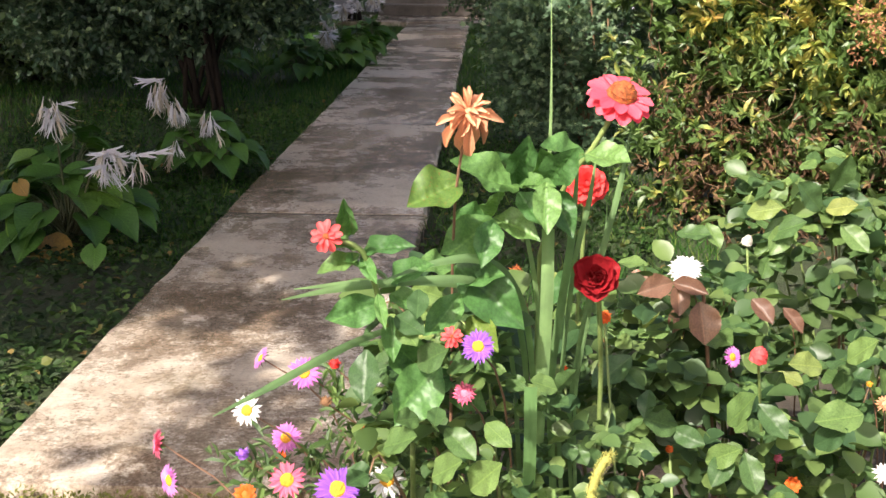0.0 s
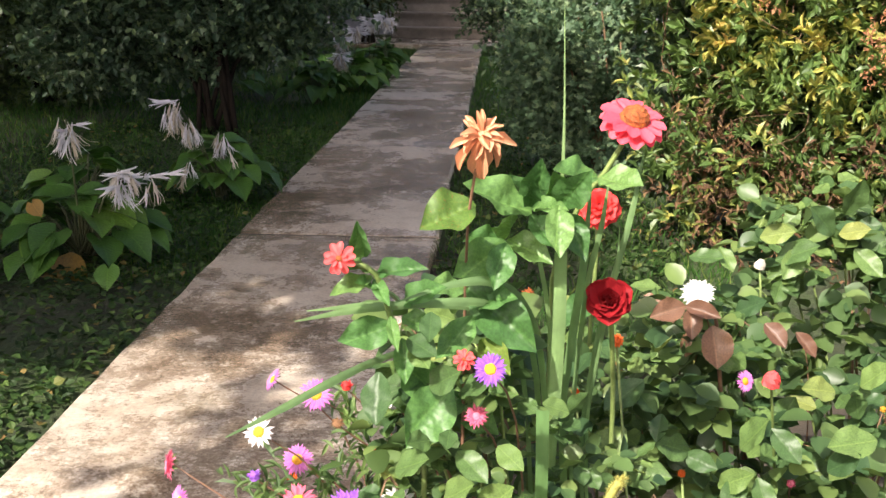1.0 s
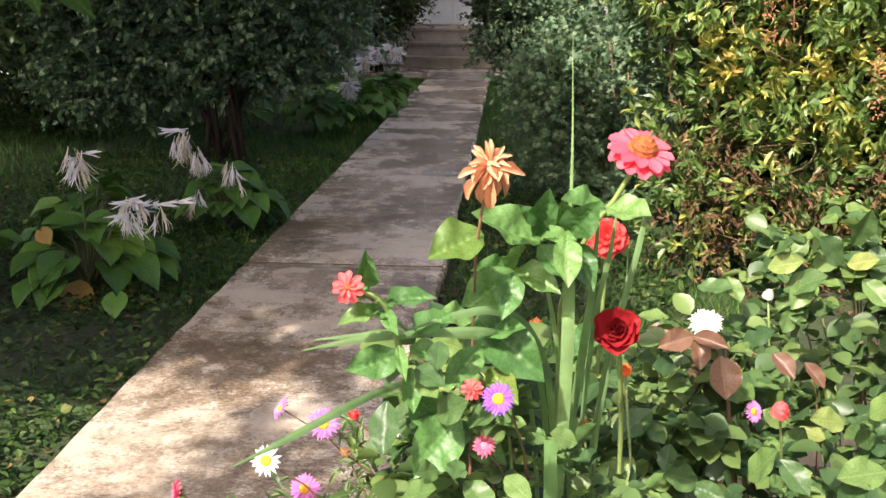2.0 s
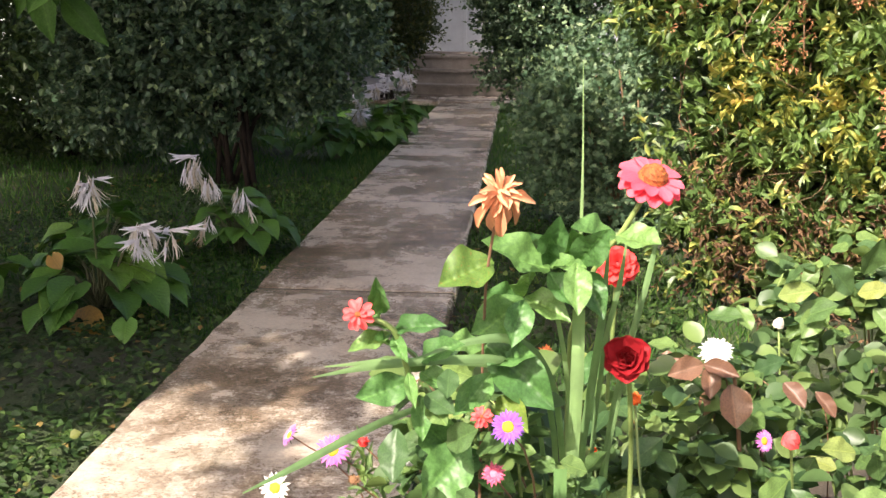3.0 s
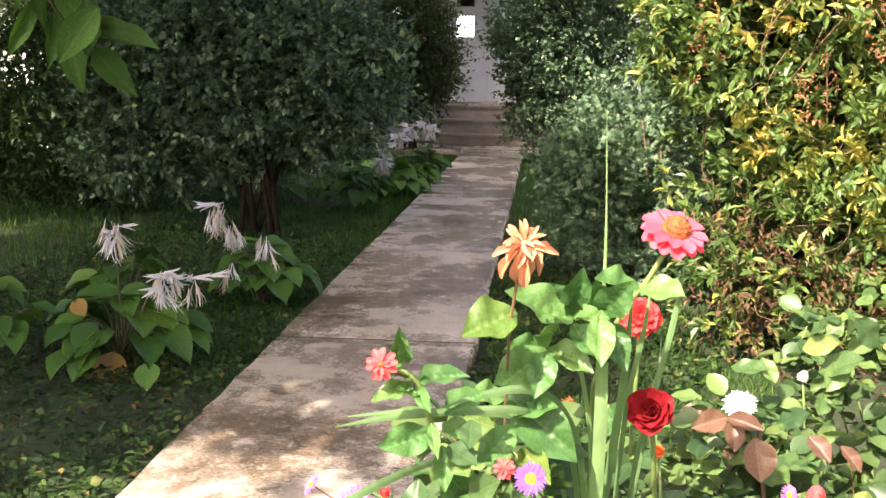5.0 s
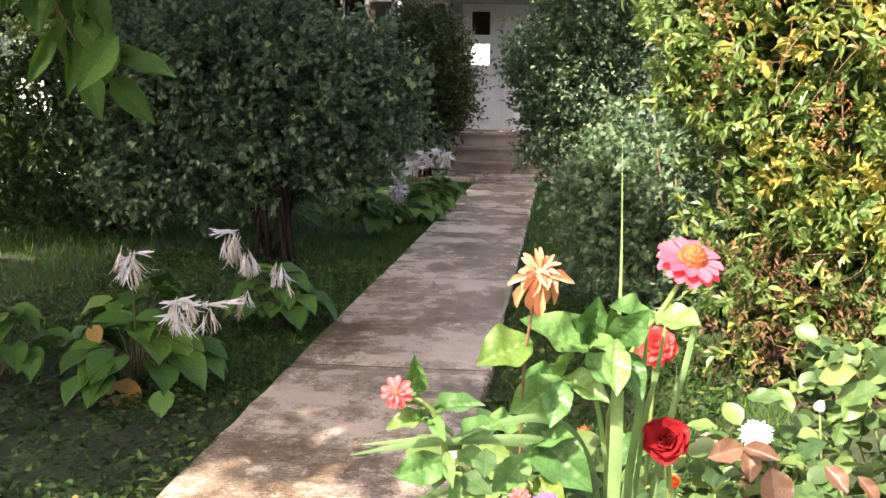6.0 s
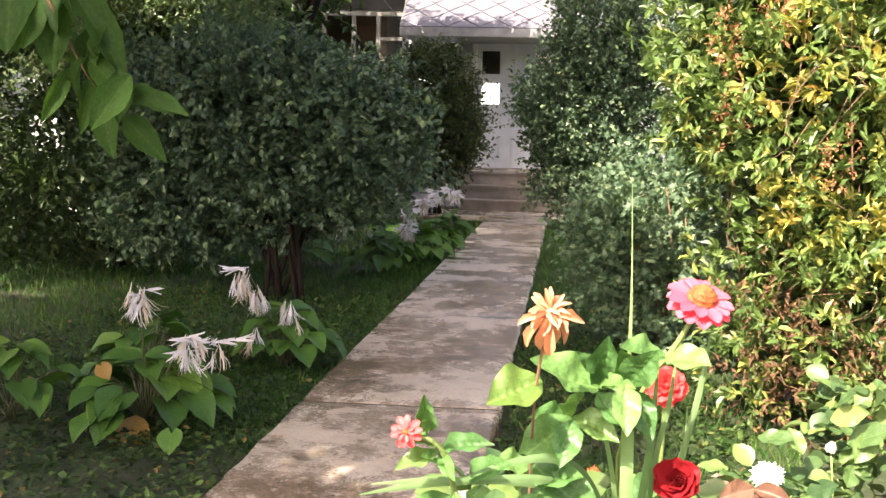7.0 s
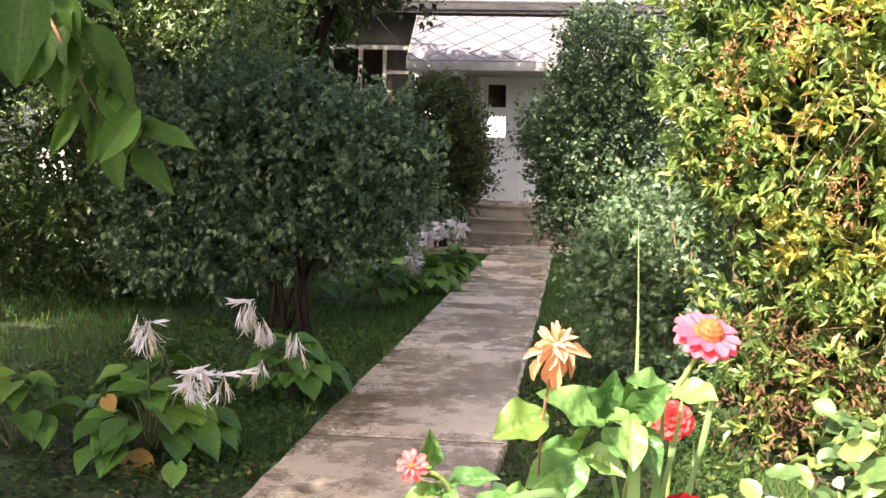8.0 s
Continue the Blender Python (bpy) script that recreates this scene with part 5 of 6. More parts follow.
# sword leaves
def sword(pts, widths, parent, name="blade", seed=0, n=14, roll=0.0):
    """A long flat leaf with a midrib, through a line of points."""
    P = np.asarray(pts, float)
    s = np.linspace(0, len(P) - 1, n)
    Q = np.stack([np.interp(s, np.arange(len(P)), P[:, k]) for k in range(3)], -1)
    for _ in range(2):
        Q[1:-1] = (Q[:-2] + 2 * Q[1:-1] + Q[2:]) / 4
    W = np.interp(s, np.arange(len(P)), widths)
    T = unit(np.gradient(Q, axis=0))
    A = unit(np.cross(T, np.array([math.sin(roll), -math.cos(roll), 0.35])))
    N = np.cross(A, T)
    V, F = [], []
    for q, w, a, nn in zip(Q, W, A, N):
        V += [q - a * w / 2, q - a * w / 4 + nn * w * 0.06, q + nn * w * 0.14, q + a * w / 4 + nn * w * 0.06, q + a * w / 2]
    for i in range(n - 1):
        for k in range(4):
            b = i * 5 + k
            F.append((b, b + 1, b + 6, b + 5))
    return mesh_obj(name, np.array(V) - np.array(parent.matrix_basis.translation), F, M_GLAD, parent, smooth=True)


gat = (0.064, 1.200, 0.452)
glad = thing("gladiolus", "gladiolus with long pale green sword leaves", "plant", (gat[0], gat[1], -0.03))
G0 = (gat[0], gat[1], -0.03)
for pts, w in (
        ([(0.061, 1.200, 1.066), (0.064, 1.200, 0.979), (0.065, 1.200, 0.917), (0.064, 1.230, 0.782), (0.061, 1.250, 0.629), (0.10, 1.28, -0.03)], [0.0005, 0.0015, 0.0034, 0.005, 0.006, 0.006]),
        ([(0.064, 1.170, 0.823), (0.065, 1.170, 0.756), (0.064, 1.180, 0.681), (0.061, 1.190, 0.589), G0], [0.0125, 0.013, 0.013, 0.011, 0.009]),
        ([(0.093, 1.200, 0.878), (0.090, 1.200, 0.808), (0.080, 1.210, 0.714), (0.072, 1.220, 0.635), (0.12, 1.22, -0.03)], [0.003, 0.008, 0.009, 0.008, 0.007]),
        ([(0.048, 1.100, 0.683), (0.049, 1.100, 0.627), (0.050, 1.120, 0.545), (0.09, 1.14, -0.03)], [0.0125, 0.0125, 0.012, 0.008]),
        ([(-0.090, 1.050, 0.801), (-0.049, 1.070, 0.812), (-0.011, 1.100, 0.812), (0.019, 1.140, 0.791), (0.044, 1.180, 0.741), (0.057, 1.220, 0.641), (0.11, 1.25, -0.03)], [0.001, 0.006, 0.009, 0.009, 0.007, 0.006, 0.006]),
        ([(-0.174, 1.000, 0.796), (-0.129, 1.040, 0.796), (-0.081, 1.080, 0.791), (-0.013, 1.120, 0.786), (0.026, 1.170, 0.755), (0.050, 1.220, 0.679), (0.08, 1.26, -0.03)], [0.001, 0.007, 0.008, 0.008, 0.007, 0.006, 0.006]),
        ([(-0.168, 1.030, 0.797), (-0.121, 1.060, 0.795), (-0.072, 1.100, 0.786), (-0.008, 1.150, 0.769), (0.037, 1.220, 0.691), (0.07, 1.28, -0.03)], [0.001, 0.006, 0.006, 0.006, 0.005, 0.005]),
        ([(0.151, 1.250, 0.916), (0.142, 1.250, 0.851), (0.127, 1.250, 0.784), (0.111, 1.260, 0.705), (0.096, 1.280, 0.565), (0.16, 1.3, -0.03)], [0.0012, 0.0065, 0.007, 0.006, 0.005, 0.005]),
        ([(0.112, 1.200, 0.898), (0.106, 1.200, 0.843), (0.095, 1.210, 0.787), (0.089, 1.240, 0.685), (0.085, 1.260, 0.573), (0.14, 1.28, -0.03)], [0.001, 0.0055, 0.0055, 0.005, 0.005, 0.005]),
        ([(0.126, 1.220, 0.839), (0.126, 1.220, 0.797), (0.117, 1.230, 0.740), (0.101, 1.270, 0.596), (0.15, 1.3, -0.03)], [0.0008, 0.0035, 0.0035, 0.004, 0.004]),
        ([(0.043, 1.200, 0.813), (0.052, 1.200, 0.771), (0.060, 1.220, 0.717), (0.061, 1.250, 0.616), (0.1, 1.28, -0.03)], [0.0045, 0.005, 0.005, 0.005, 0.005])):
    sword(pts, w, glad, n=26)
gb = thing("grass_stalk", "long pale grass blade leaning over the path", "plant", (0.03, 1.34, -0.03))
sword([(-0.214, 0.900, 0.728), (-0.176, 0.950, 0.735), (-0.145, 1.000, 0.740), (-0.113, 1.080, 0.735), (-0.080, 1.220, 0.706), (0.03, 1.32, 0.5), (0.03, 1.34, -0.03)], [0.001, 0.0065, 0.008, 0.007, 0.005, 0.004, 0.004], gb, n=30)
fx = thing("foxtail_grass", "yellow-green bristly foxtail grass head", "plant", ((0.113, 1.100, 0.557)[0], 1.1, -0.03))
stalk("stem", [(0.112, 1.100, 0.566), ((0.112, 1.100, 0.520)), ((0.113, 1.100, 0.557)[0], 1.1, -0.03)], 0.0012, M_STEM, fx)
rx = np.random.default_rng(77)
ear = bend((0.110, 1.100, 0.560), (0.127, 1.100, 0.613), 0.004, -0.004, 14)
stalk("ear", ear, [0.002] + [0.0045] * 12 + [0.002], M_FOX, fx)
eb = np.repeat(ear, 36, 0)
v, f = scatter(eb, unit(rx.normal(size=(len(eb), 3)) + [0.3, 0, 0.6]), rx.normal(size=(len(eb), 3)), np.full(len(eb), 0.009), np.full(len(eb), 0.0009), BLADE, BLADEF)
mesh_obj("bristle_fringe", v - np.array(fx.location), f, M_FOX, fx)

# asters
def aster(head, d, normal, mat, label, foot, kind="open", n=20, lean=0.0, layers=2, stem=M_REDSTEM):
    t = thing("china_aster", label, "flower", (*foot, -0.03), "asters along the path")
    H = Vector(head)
    dn = Vector((*foot, -0.03)) - H
    mid = H + Vector((dn.x * 0.55 + lean, dn.y * 0.75, dn.z * 0.22))
    stalk("stem", [H - Vector(normal).normalized() * d * 0.08, mid, (*foot, -0.03)], [0.0009, 0.0013, 0.002], stem, t, 5)
    r = d / 2
    seed = int(abs(head[0]) * 1e4) + 7
    if kind == "open":
        h = disc_obj("flower_head", M_YELLOW, t, head, normal, r * 0.36, r * 0.2, "yellow flower centre")
        joined_rays("corolla", h, mat, n, r, r * 0.34, 0.05, seed, 0.2, layers)
    elif kind == "double":
        h = disc_obj("flower_head", mat, t, head, normal, r * 0.4, r * 0.3)
        joined_rays("corolla", h, mat, n, r, r * 0.2, 0.05, seed, 0.24, 5)
    elif kind == "bud":
        h = disc_obj("flower_head", mat, t, head, normal, r * 0.6, r * 0.9)
        joined_rays("corolla", h, mat, 12, r * 1.2, r * 0.3, 0.95, seed, 0.3, 2)
    else:
        h = disc_obj("seed_head", M_SEED, t, head, normal, r * 0.6, r * 0.5)
        joined_rays("dry_calyx", h, M_SEED, 12, r, r * 0.3, 0.3, seed, 0.2, 2)
    joined_rays("calyx", h, M_ASTERLEAF, 9, r * 0.85, r * 0.25, -0.35, seed + 1, 0.28, 1)
    rr = np.random.default_rng(seed + 2)
    k = 14
    s = rr.uniform(0.25, 0.9, k)[:, None]
    P = (1 - s) * np.array(mid) + s * np.array((*foot, 0.0))
    v, f = scatter(P, unit(rr.normal(size=(k, 3)) + [0, 0, 0.4]), rr.normal(size=(k, 3)) * 0.3 + [0, -0.3, 1], rr.uniform(0.02, 0.045, k), rr.uniform(0.005, 0.011, k), LEAF8, FACE8)
    mesh_obj("stem_foliage", v - np.array(t.location), f, M_ASTERLEAF, t)
    return t


CF = (0.0, -0.88, 0.48)
for head, d, nrm, mat, lab, foot, kind, n in (
        ((-0.253, 1.220, 0.603), 0.036, CF, M_WHITE, "white aster with a yellow centre", (-0.10, 1.3), "open", 16),
        ((-0.225, 1.300, 0.538), 0.038, CF, M_MAUVE, "mauve aster with a yellow centre", (-0.09, 1.38), "open", 24),
        ((-0.210, 1.350, 0.600), 0.042, CF, M_MAUVE, "pink-mauve aster with a yellow centre", (-0.06, 1.42), "open", 20),
        ((-0.261, 1.350, 0.617), 0.030, (-0.75, -0.3, 0.55), M_MAUVE, "pink aster seen from the side", (-0.08, 1.43), "open", 18),
        ((-0.345, 1.200, 0.571), 0.036, (-0.85, -0.35, 0.1), M_ROSEPINK, "faded rose-pink aster leaning over the path", (-0.12, 1.2), "double", 16),
        ((-0.322, 1.150, 0.552), 0.036, (-0.7, -0.65, 0.1), M_MAUVE, "lilac aster with a yellow centre leaning out", (-0.12, 1.16), "open", 22),
        ((-0.208, 1.200, 0.532), 0.044, CF, M_ROSEPINK, "rose-red aster with a yellow centre", (-0.08, 1.27), "open", 16),
        ((-0.143, 1.120, 0.561), 0.05, (0.0, -0.8, 0.6), M_PURPLE, "large violet aster with a yellow centre", (-0.04, 1.2), "open", 26),
        ((-0.093, 1.120, 0.572), 0.042, (0.15, -0.75, 0.65), M_WHITE, "fading white aster with narrow petals", (0.0, 1.2), "open", 14),
        ((-0.108, 1.200, 0.653), 0.021, (0.2, -0.95, 0.25), M_WHITE, "small white daisy-like aster", (0.0, 1.27), "open", 16),
        ((-0.003, 0.980, 0.764), 0.031, CF, M_PURPLE, "violet aster with a yellow centre", (0.06, 1.2), "open", 26),
        ((-0.015, 1.040, 0.698), 0.024, CF, M_ROSEPINK, "magenta aster under the leaves", (0.05, 1.2), "double", 14),
        ((0.308, 1.420, 0.606), 0.03, (0.6, -0.75, 0.3), M_MAUVE, "small mauve aster among rose leaves", (0.42, 1.8), "open", 20),
        ((-0.254, 1.200, 0.558), 0.02, (-0.2, -0.2, 0.95), M_PURPLE, "dark violet aster bud still closed", (-0.1, 1.26), "bud", 12),
        ((-0.167, 1.300, 0.627), 0.018, (0, -0.2, 1), M_RED, "red aster bud just opening", (-0.03, 1.36), "bud", 12),
        ((-0.171, 1.250, 0.603), 0.018, (0, -0.5, 0.8), M_SEED, "dry brown aster seed head", (-0.03, 1.33), "seed", 12),
        ((0.275, 1.600, 0.667), 0.05, (-0.1, -0.7, 0.7), M_WHITE, "double white aster above bronze leaves", (0.36, 1.7), "double", 22),
        ((0.394, 1.500, 0.438), 0.016, CF, M_ROSEPINK, "small pink aster low in the leaves", (0.43, 1.6), "bud", 12),
        ((0.534, 1.500, 0.420), 0.03, CF, M_WHITE, "pale aster low in the leaves", (0.56, 1.55), "double", 14),
        ((0.561, 1.600, 0.479), 0.026, CF, M_TAN, "faded buff aster among leaves", (0.6, 1.65), "double", 14),
        ((0.538, 1.600, 0.506), 0.012, (0, -0.3, 1), M_YELLOW, "closed yellow-green aster bud", (0.6, 1.65), "bud", 10),
        ((0.479, 1.800, 0.529), 0.014, (0, -0.3, 1), M_YELLOW, "small yellow bud among leaves", (0.52, 1.85), "bud", 10),
        ((0.039, 1.400, 0.713), 0.02, (0, -0.6, 0.8), M_OCHRE, "small orange and yellow bud", (0.1, 1.45), "bud", 12)):
    aster(head, d, nrm, mat, lab, foot, kind, n)
for head, d, lab, foot in (((-0.243, 1.150, 0.538), 0.026, "orange marigold low by the path", (-0.13, 1.18)), ((-0.138, 1.300, 0.556), 0.012, "small orange marigold by asters", (0.0, 1.33)),
                           ((-0.235, 1.320, 0.507), 0.014, "orange marigold behind an aster", (-0.08, 1.36)), ((0.417, 1.500, 0.401), 0.026, "orange-red marigold in the bed", (0.43, 1.55)),
                           ((0.142, 1.350, 0.676), 0.018, "red marigold under a rose", (0.22, 1.4)), ((0.243, 1.450, 0.469), 0.012, "orange marigold in the leaves", (0.3, 1.5)), ((0.101, 1.400, 0.592), 0.012, "small closed orange marigold bud", (0.16, 1.45))):
    t = thing("marigold", lab, "flower", (*foot, -0.03), "marigolds in the bed")
    stalk("stem", [head, (*foot, -0.03)], 0.0018, M_STEM, t, 5)
    h = disc_obj("flower_head", M_ORANGE, t, head, CF, d * 0.2, d * 0.15)
    joined_rays("corolla", h, M_ORANGE, 12, d / 2, d * 0.08, 0.1, int(head[2] * 999), 0.5, 4)
# rose buds
for head, d, lab, foot, mat in (((0.339, 1.420, 0.611), 0.025, "plump pink-red rosebud on a stalk", (0.46, 1.8), M_CORAL), ((0.410, 1.900, 0.595), 0.012, "small brownish rosebud on a stalk", (0.45, 1.95), M_ROSERED), ((0.422, 1.900, 0.638), 0.02, "pale bud with a red tip", (0.47, 1.95), M_LIMP)):
    t = thing("rosebud", lab, "flower", (*foot, -0.03), "rosebuds")
    stalk("stem", [head, (Vector(head) + Vector((*foot, -0.03))) / 2 + Vector((0.01, 0, 0)), (*foot, -0.03)], 0.002, M_STEM, t, 5)
    h = disc_obj("bud", mat, t, Vector(head) - Vector((0, 0, d * 0.3)), (0.15, -0.3, 0.95), d * 0.45, d * 0.75)
    joined_rays("bud_tip", h, mat, 6, d * 0.7, d * 0.2, 1.2, 5, 0.8, 2)
    joined_rays("calyx", h, M_ASTERLEAF, 5, d * 0.6, d * 0.3, -0.1, 6, 0.3, 1)

# rose bushes: arching canes, compound leaves
def rose_bush(at, lobes, n, leaf, seed, label, red=0.0, extra=0):
    rr = np.random.default_rng(seed)
    t = thing("rose_bush", label, "bush", at, "rose bushes in the bed")
    A = np.array(at)
    rest = []
    for k in range(n + extra):
        c, r = lobes[int(rr.integers(len(lobes)))]
        d = unit(rr.normal(size=3) + np.array([0, -0.4, 0.5]))
        p = np.array(c) + d * np.array(r) * rr.uniform(0.55, 1.05)
        out = unit(d * [1, 1, 0.25] + rr.normal(size=3) * 0.4)
        L = leaf * rr.uniform(0.7, 1.2)
        side = unit(np.cross(out, [0, 0, 1.0]))
        isred = rr.random() < red
        for j in range(5):
            along = (0.35, 0.35, 0.8, 0.8, 1.1)[j] * L
            sd = (-1, 1, -1, 1, 0)[j]
            b = p + out * along + side * sd * 0.06 * L
            dr = unit(out * (0.4 if j < 4 else 1.0) + side * sd * 0.9 + [0, 0, -0.15] + rr.normal(size=3) * 0.15)
            q = L * (1.0 if j == 4 else rr.uniform(0.75, 0.95))
            nr = unit(np.array([0, -0.25, 0.95]) + rr.normal(size=3) * 0.6)
            if k < n:
                hang("leaflet", S_ROSERED if isred else S_ROSE[j % 2], t, set_along(b, b + dr * q, nr))
            else:
                rest.append((b, dr, nr, q))
        if k % 9 == 0:
            stalk("cane", [A + rr.normal(size=3) * [0.05, 0.05, 0], A + (p - A) * 0.55 + [0, 0, 0.06], p, p + out * L], [0.003, 0.0024, 0.0016, 0.0008], M_STEM if rr.random() < 0.6 else M_TWIG, t, 5)
    if rest:
        B, D, N, Q = (np.array(z) for z in zip(*rest))
        v, f = scatter(B, D, N, Q, Q * 0.8, OVAL, OVALF)
        tagged(mesh_obj("lower_foliage", v - A, f, M_ROSEX, t, smooth=True), kind="stuff")
    return t


rose_bush((0.18, 1.45, -0.03), [((0.008, 1.450, 0.460), (0.12, 0.16, 0.10)), ((0.144, 1.500, 0.417), (0.13, 0.16, 0.11)), ((-0.048, 1.350, 0.646), (0.06, 0.08, 0.06)), ((0.179, 1.600, 0.533), (0.12, 0.14, 0.10))], 58, 0.040, 201, "dark green rose bush with rounded leaflets", 0.0, 110)
green = rose_bush((0.42, 1.75, -0.03), [((0.275, 1.700, 0.464), (0.14, 0.16, 0.12)), ((0.395, 1.700, 0.422), (0.16, 0.18, 0.13)), ((0.323, 1.600, 0.358), (0.16, 0.18, 0.10)), ((0.319, 1.750, 0.572), (0.07, 0.07, 0.04))], 58, 0.042, 202, "green rose bush with some bronze young leaves", 0.05, 120)
tall = rose_bush((0.66, 2.0, -0.03), [((0.554, 2.000, 0.521), (0.14, 0.16, 0.12)), ((0.609, 1.900, 0.436), (0.14, 0.16, 0.14)), ((0.547, 2.050, 0.648), (0.11, 0.08, 0.07)), ((0.568, 1.700, 0.345), (0.14, 0.16, 0.12)), ((0.713, 2.000, 0.544), (0.12, 0.16, 0.16))], 58, 0.044, 203, "tall green rose bush with broad leaflets", 0.0, 130)
young = rose_bush((0.08, 1.2, -0.03), [((0.000, 1.170, 0.602), (0.07, 0.07, 0.06)), ((-0.057, 1.150, 0.559), (0.06, 0.07, 0.05)), ((0.090, 1.180, 0.549), (0.08, 0.07, 0.06)), ((-0.072, 1.200, 0.613), (0.045, 0.06, 0.04)), ((-0.030, 1.160, 0.686), (0.05, 0.05, 0.04))], 44, 0.027, 204, "low young rose bush with small rounded leaflets", 0.0, 60)
# the foremost leaflets of each bush
for owner, rows_ in ((young, (((-0.057, 1.040, 0.796), (-0.057, 1.010, 0.778)), ((-0.078, 1.040, 0.771), (-0.051, 1.010, 0.766)), ((-0.075, 1.040, 0.765), (-0.057, 1.010, 0.753)), ((-0.058, 1.040, 0.724), (-0.032, 1.010, 0.751)), ((-0.031, 1.040, 0.720), (0.004, 1.010, 0.745)), ((-0.104, 1.040, 0.738), (-0.106, 1.010, 0.698)), ((-0.089, 1.040, 0.643), (-0.057, 1.010, 0.668)), ((-0.032, 1.040, 0.663), (-0.003, 1.010, 0.647)), ((-0.044, 1.040, 0.614), (-0.016, 1.010, 0.645)), ((-0.008, 1.040, 0.602), (0.017, 1.010, 0.642)), ((-0.057, 1.040, 0.673), (-0.076, 1.010, 0.682)), ((0.005, 1.040, 0.669), (0.028, 1.010, 0.660)), ((-0.039, 1.040, 0.684), (-0.041, 1.010, 0.677)))),
                     (tall, (((0.285, 1.750, 0.683), (0.331, 1.720, 0.689)), ((0.386, 1.750, 0.714), (0.429, 1.720, 0.732)), ((0.395, 1.750, 0.736), (0.413, 1.720, 0.761)), ((0.492, 1.750, 0.721), (0.453, 1.720, 0.768)), ((0.506, 1.750, 0.750), (0.521, 1.720, 0.808)), ((0.500, 1.750, 0.721), (0.536, 1.720, 0.738)), ((0.411, 1.750, 0.680), (0.466, 1.720, 0.711)), ((0.449, 1.750, 0.701), (0.418, 1.720, 0.659)), ((0.524, 1.750, 0.700), (0.559, 1.720, 0.665)), ((0.357, 1.750, 0.598), (0.394, 1.720, 0.628)), ((0.328, 1.750, 0.699), (0.345, 1.720, 0.668)))),
                     (green, (((0.185, 1.420, 0.604), (0.134, 1.390, 0.575)), ((0.246, 1.420, 0.511), (0.199, 1.390, 0.537)), ((0.308, 1.420, 0.517), (0.333, 1.390, 0.570)), ((0.344, 1.420, 0.545), (0.378, 1.390, 0.512)), ((0.474, 1.420, 0.534), (0.406, 1.390, 0.536)), ((0.239, 1.420, 0.508), (0.276, 1.390, 0.503)), ((0.314, 1.420, 0.482), (0.287, 1.390, 0.446)), ((0.284, 1.420, 0.466), (0.318, 1.390, 0.497)), ((0.155, 1.420, 0.483), (0.222, 1.390, 0.490)), ((0.332, 1.420, 0.480), (0.346, 1.390, 0.436)), ((0.165, 1.420, 0.541), (0.111, 1.390, 0.487)), ((0.209, 1.420, 0.561), (0.199, 1.390, 0.536)), ((0.180, 1.420, 0.587), (0.198, 1.390, 0.572)), ((0.418, 1.420, 0.595), (0.372, 1.390, 0.612)), ((0.417, 1.420, 0.491), (0.447, 1.390, 0.527)), ((0.448, 1.420, 0.603), (0.470, 1.390, 0.643))))):
    for k, (b, tp) in enumerate(rows_):
        hang("leaflet", S_ROSE[k % 2], owner, set_along(b, tp, (0.25 * math.sin(k * 2.1), -0.75 + 0.3 * math.cos(k * 3.3), 0.6), 0.76))
# bronze young shoot
bt = thing("rose_shoot", "bronze-brown young rose leaves on a shoot", "plant", (0.38, 1.62, -0.03))
stalk("cane", [(0.289, 1.550, 0.649), (0.306, 1.580, 0.576), (0.38, 1.62, -0.03)], [0.002, 0.003, 0.004], M_REDSTEM, bt)
for b, tp, w in (((0.251, 1.550, 0.663), (0.203, 1.530, 0.654), 0.8), ((0.258, 1.550, 0.660), (0.259, 1.520, 0.626), 0.8), ((0.251, 1.550, 0.663), (0.294, 1.520, 0.659), 0.6), ((0.288, 1.550, 0.637), (0.296, 1.520, 0.586), 1.0), ((0.260, 1.550, 0.628), (0.253, 1.530, 0.599), 0.9), ((0.361, 1.570, 0.636), (0.386, 1.540, 0.613), 0.8), ((0.403, 1.570, 0.625), (0.430, 1.550, 0.596), 0.6)):
    hang("leaflet", S_ROSERED, bt, set_along(b, tp, (0.1, -0.85, 0.5), w))
# feathery aster foliage at the bed's edge
ra = np.random.default_rng(301)
v, f = crown(ra, [((-0.151, 1.300, 0.501), (0.09, 0.1, 0.05)), ((-0.191, 1.300, 0.478), (0.08, 0.1, 0.05)), ((-0.05, 1.3, 0.15), (0.1, 0.2, 0.15)), ((0.05, 1.4, 0.1), (0.15, 0.2, 0.12))], 330, 7, 0.026, 0.22, 0.05, 0.6, 0.5, 0.7, LEAF8, FACE8)
tagged(mesh_obj("aster_foliage", v, f, M_ASTERLEAF), "fine narrow aster foliage at the bed's edge", "foliage", kind="stuff")

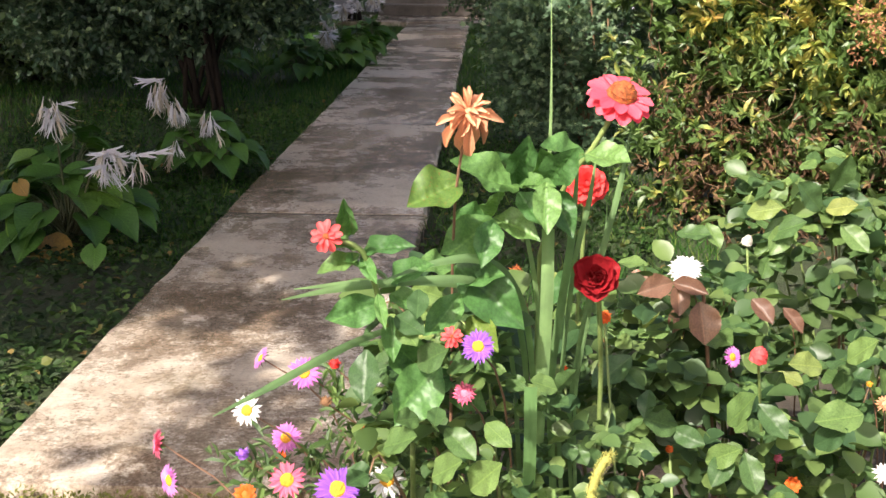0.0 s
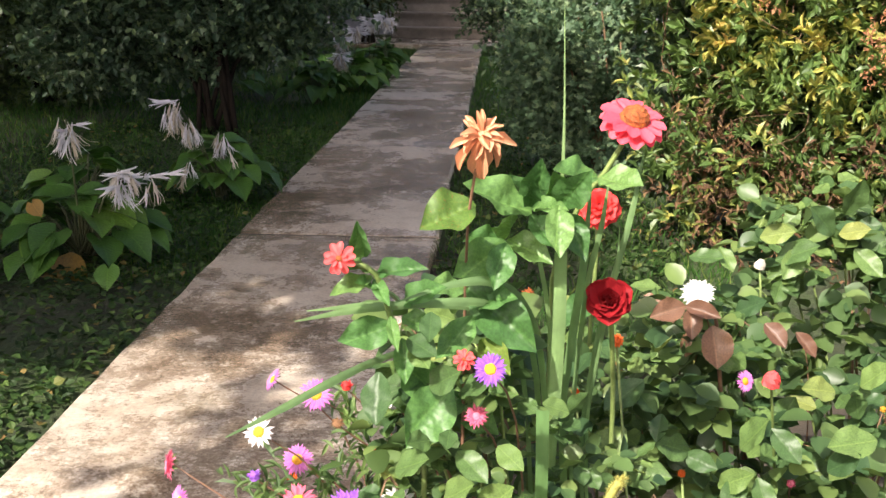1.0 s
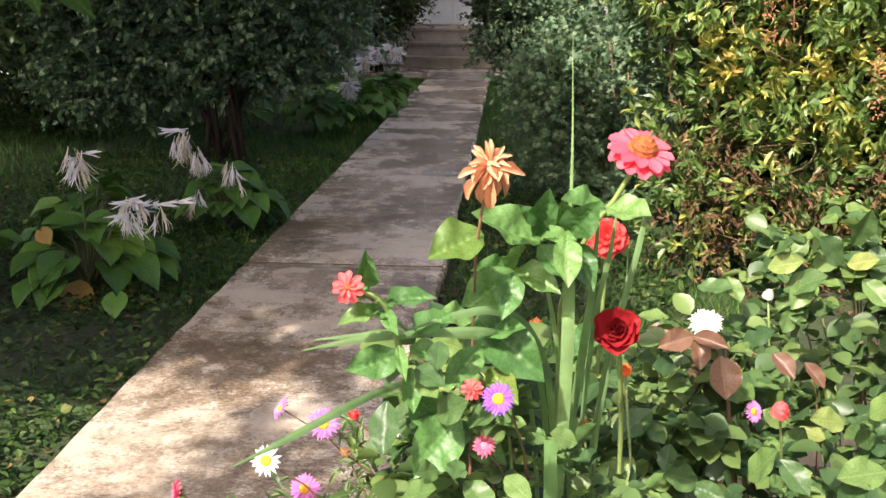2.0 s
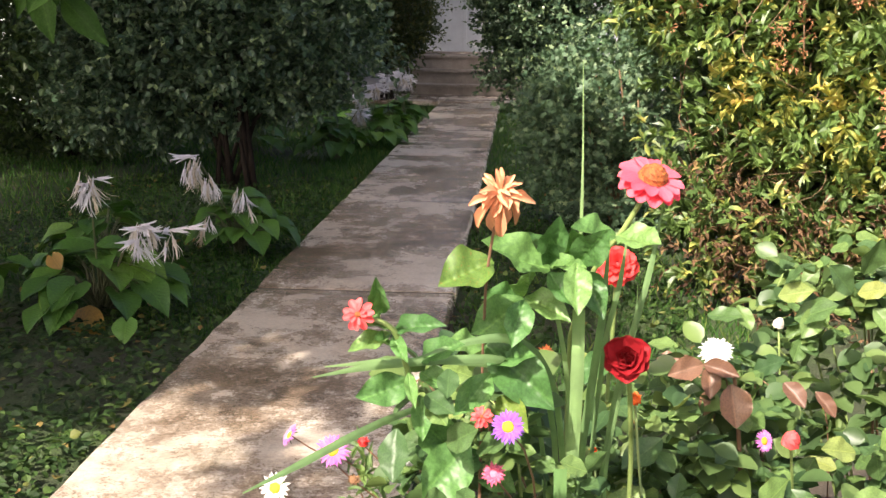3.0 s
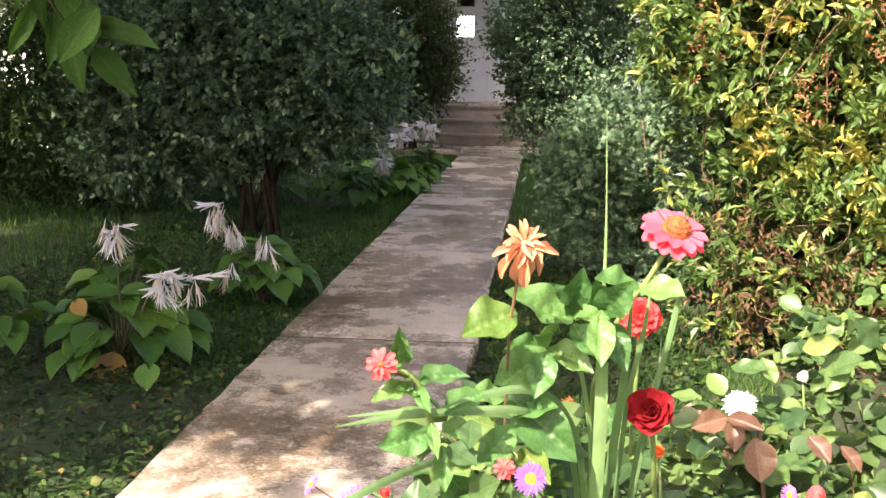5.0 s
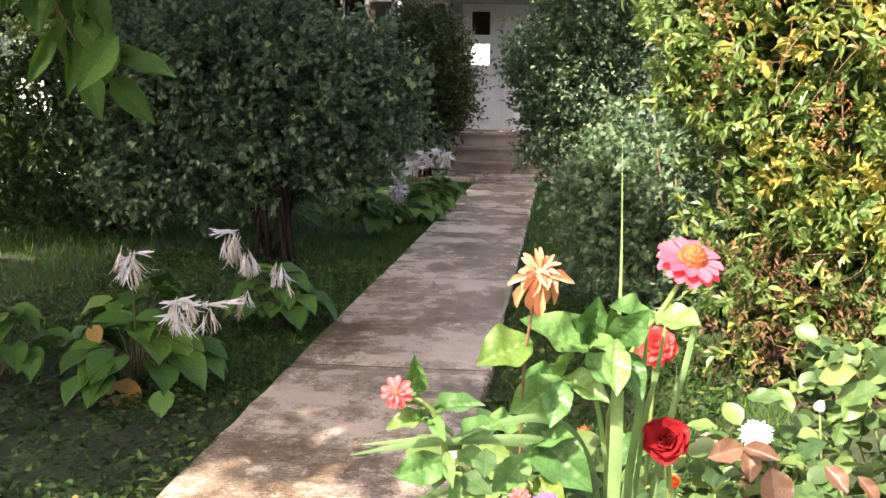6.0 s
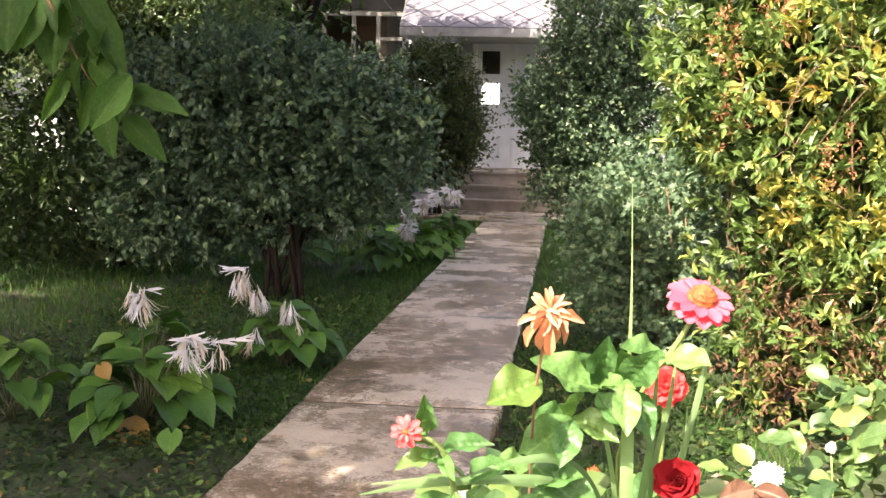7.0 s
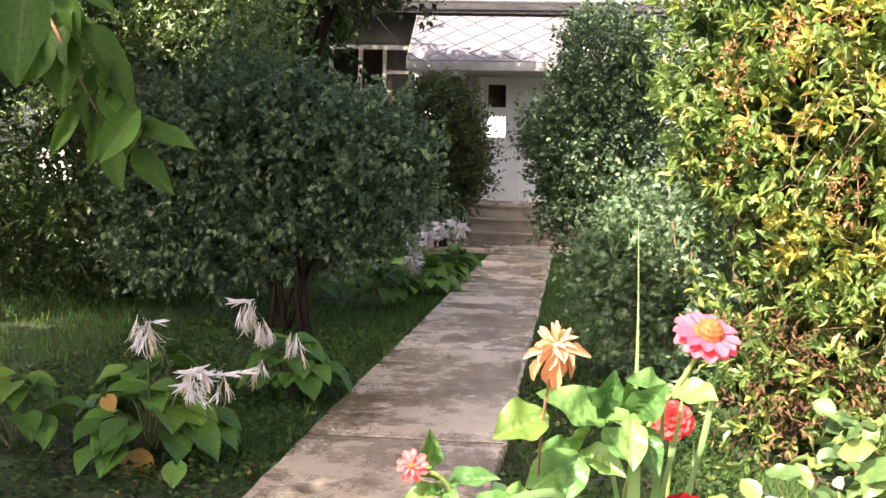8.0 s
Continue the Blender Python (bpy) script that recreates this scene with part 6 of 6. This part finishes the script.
# cherry bough that hangs into view
cherry = [o for o in bpy.data.objects if o.name.startswith("cherry_tree")][0]
stalk("bough", [(-2.3, 2.3, 3.6), (-1.3, 1.8, 2.2), (-0.720, 1.500, 1.355), (-0.655, 1.500, 1.237), (-0.620, 1.500, 1.172), (-0.586, 1.500, 1.133)], [0.03, 0.012, 0.0028, 0.0018, 0.0013, 0.0008], M_TWIG, cherry)
for k, (b, tp, w, nr) in enumerate((((-0.666, 1.400, 1.332), (-0.663, 1.350, 1.190), 1.15, CAMW), ((-0.686, 1.500, 1.319), (-0.681, 1.450, 1.200), 0.8, (0.7, -0.6, 0.3)), ((-0.667, 1.500, 1.334), (-0.631, 1.470, 1.256), 0.7, CAMW), ((-0.644, 1.500, 1.284), (-0.542, 1.450, 1.178), 0.6, (0.3, -0.7, 0.6)),
                              ((-0.659, 1.500, 1.269), (-0.652, 1.460, 1.173), 1.0, CAMW), ((-0.647, 1.500, 1.182), (-0.662, 1.460, 1.110), 0.6, (0.6, -0.7, 0.2)), ((-0.620, 1.500, 1.172), (-0.615, 1.470, 1.096), 0.6, (0.7, -0.7, 0.2)), ((-0.601, 1.500, 1.143), (-0.575, 1.460, 1.072), 0.85, CAMW),
                              ((-0.579, 1.500, 1.144), (-0.475, 1.470, 1.131), 0.7, UPC), ((-0.571, 1.500, 1.122), (-0.506, 1.460, 1.072), 0.8, CAMW), ((-0.594, 1.500, 1.144), (-0.522, 1.500, 1.160), 0.6, UPC), ((-0.682, 1.500, 1.269), (-0.665, 1.480, 1.210), 0.35, (0.9, -0.3, 0.2)), ((-0.739, 1.500, 1.326), (-0.748, 1.450, 1.206), 1.0, CAMW))):
    hang("leaf", S_CHERRY[k % 2], cherry, set_along(b, tp, nr, w * 0.8))
rc = np.random.default_rng(311)
bough = bend((-0.735, 1.50, 1.36), (-0.59, 1.50, 1.13), 0.0, 0.02, 24)
for k in range(22):
    q = bough[int(rc.integers(0, 22))] + rc.normal(size=3) * [0.035, 0.05, 0.015]
    d = unit(np.array([rc.normal() * 0.55 + 0.1, -0.2 + rc.normal() * 0.35, -0.8]))
    hang("leaf", S_CHERRY[k % 2], cherry, set_along(q, q + d * rc.uniform(0.055, 0.095), (rc.normal() * 0.7, -0.8, 0.35), rc.uniform(0.6, 0.9)))
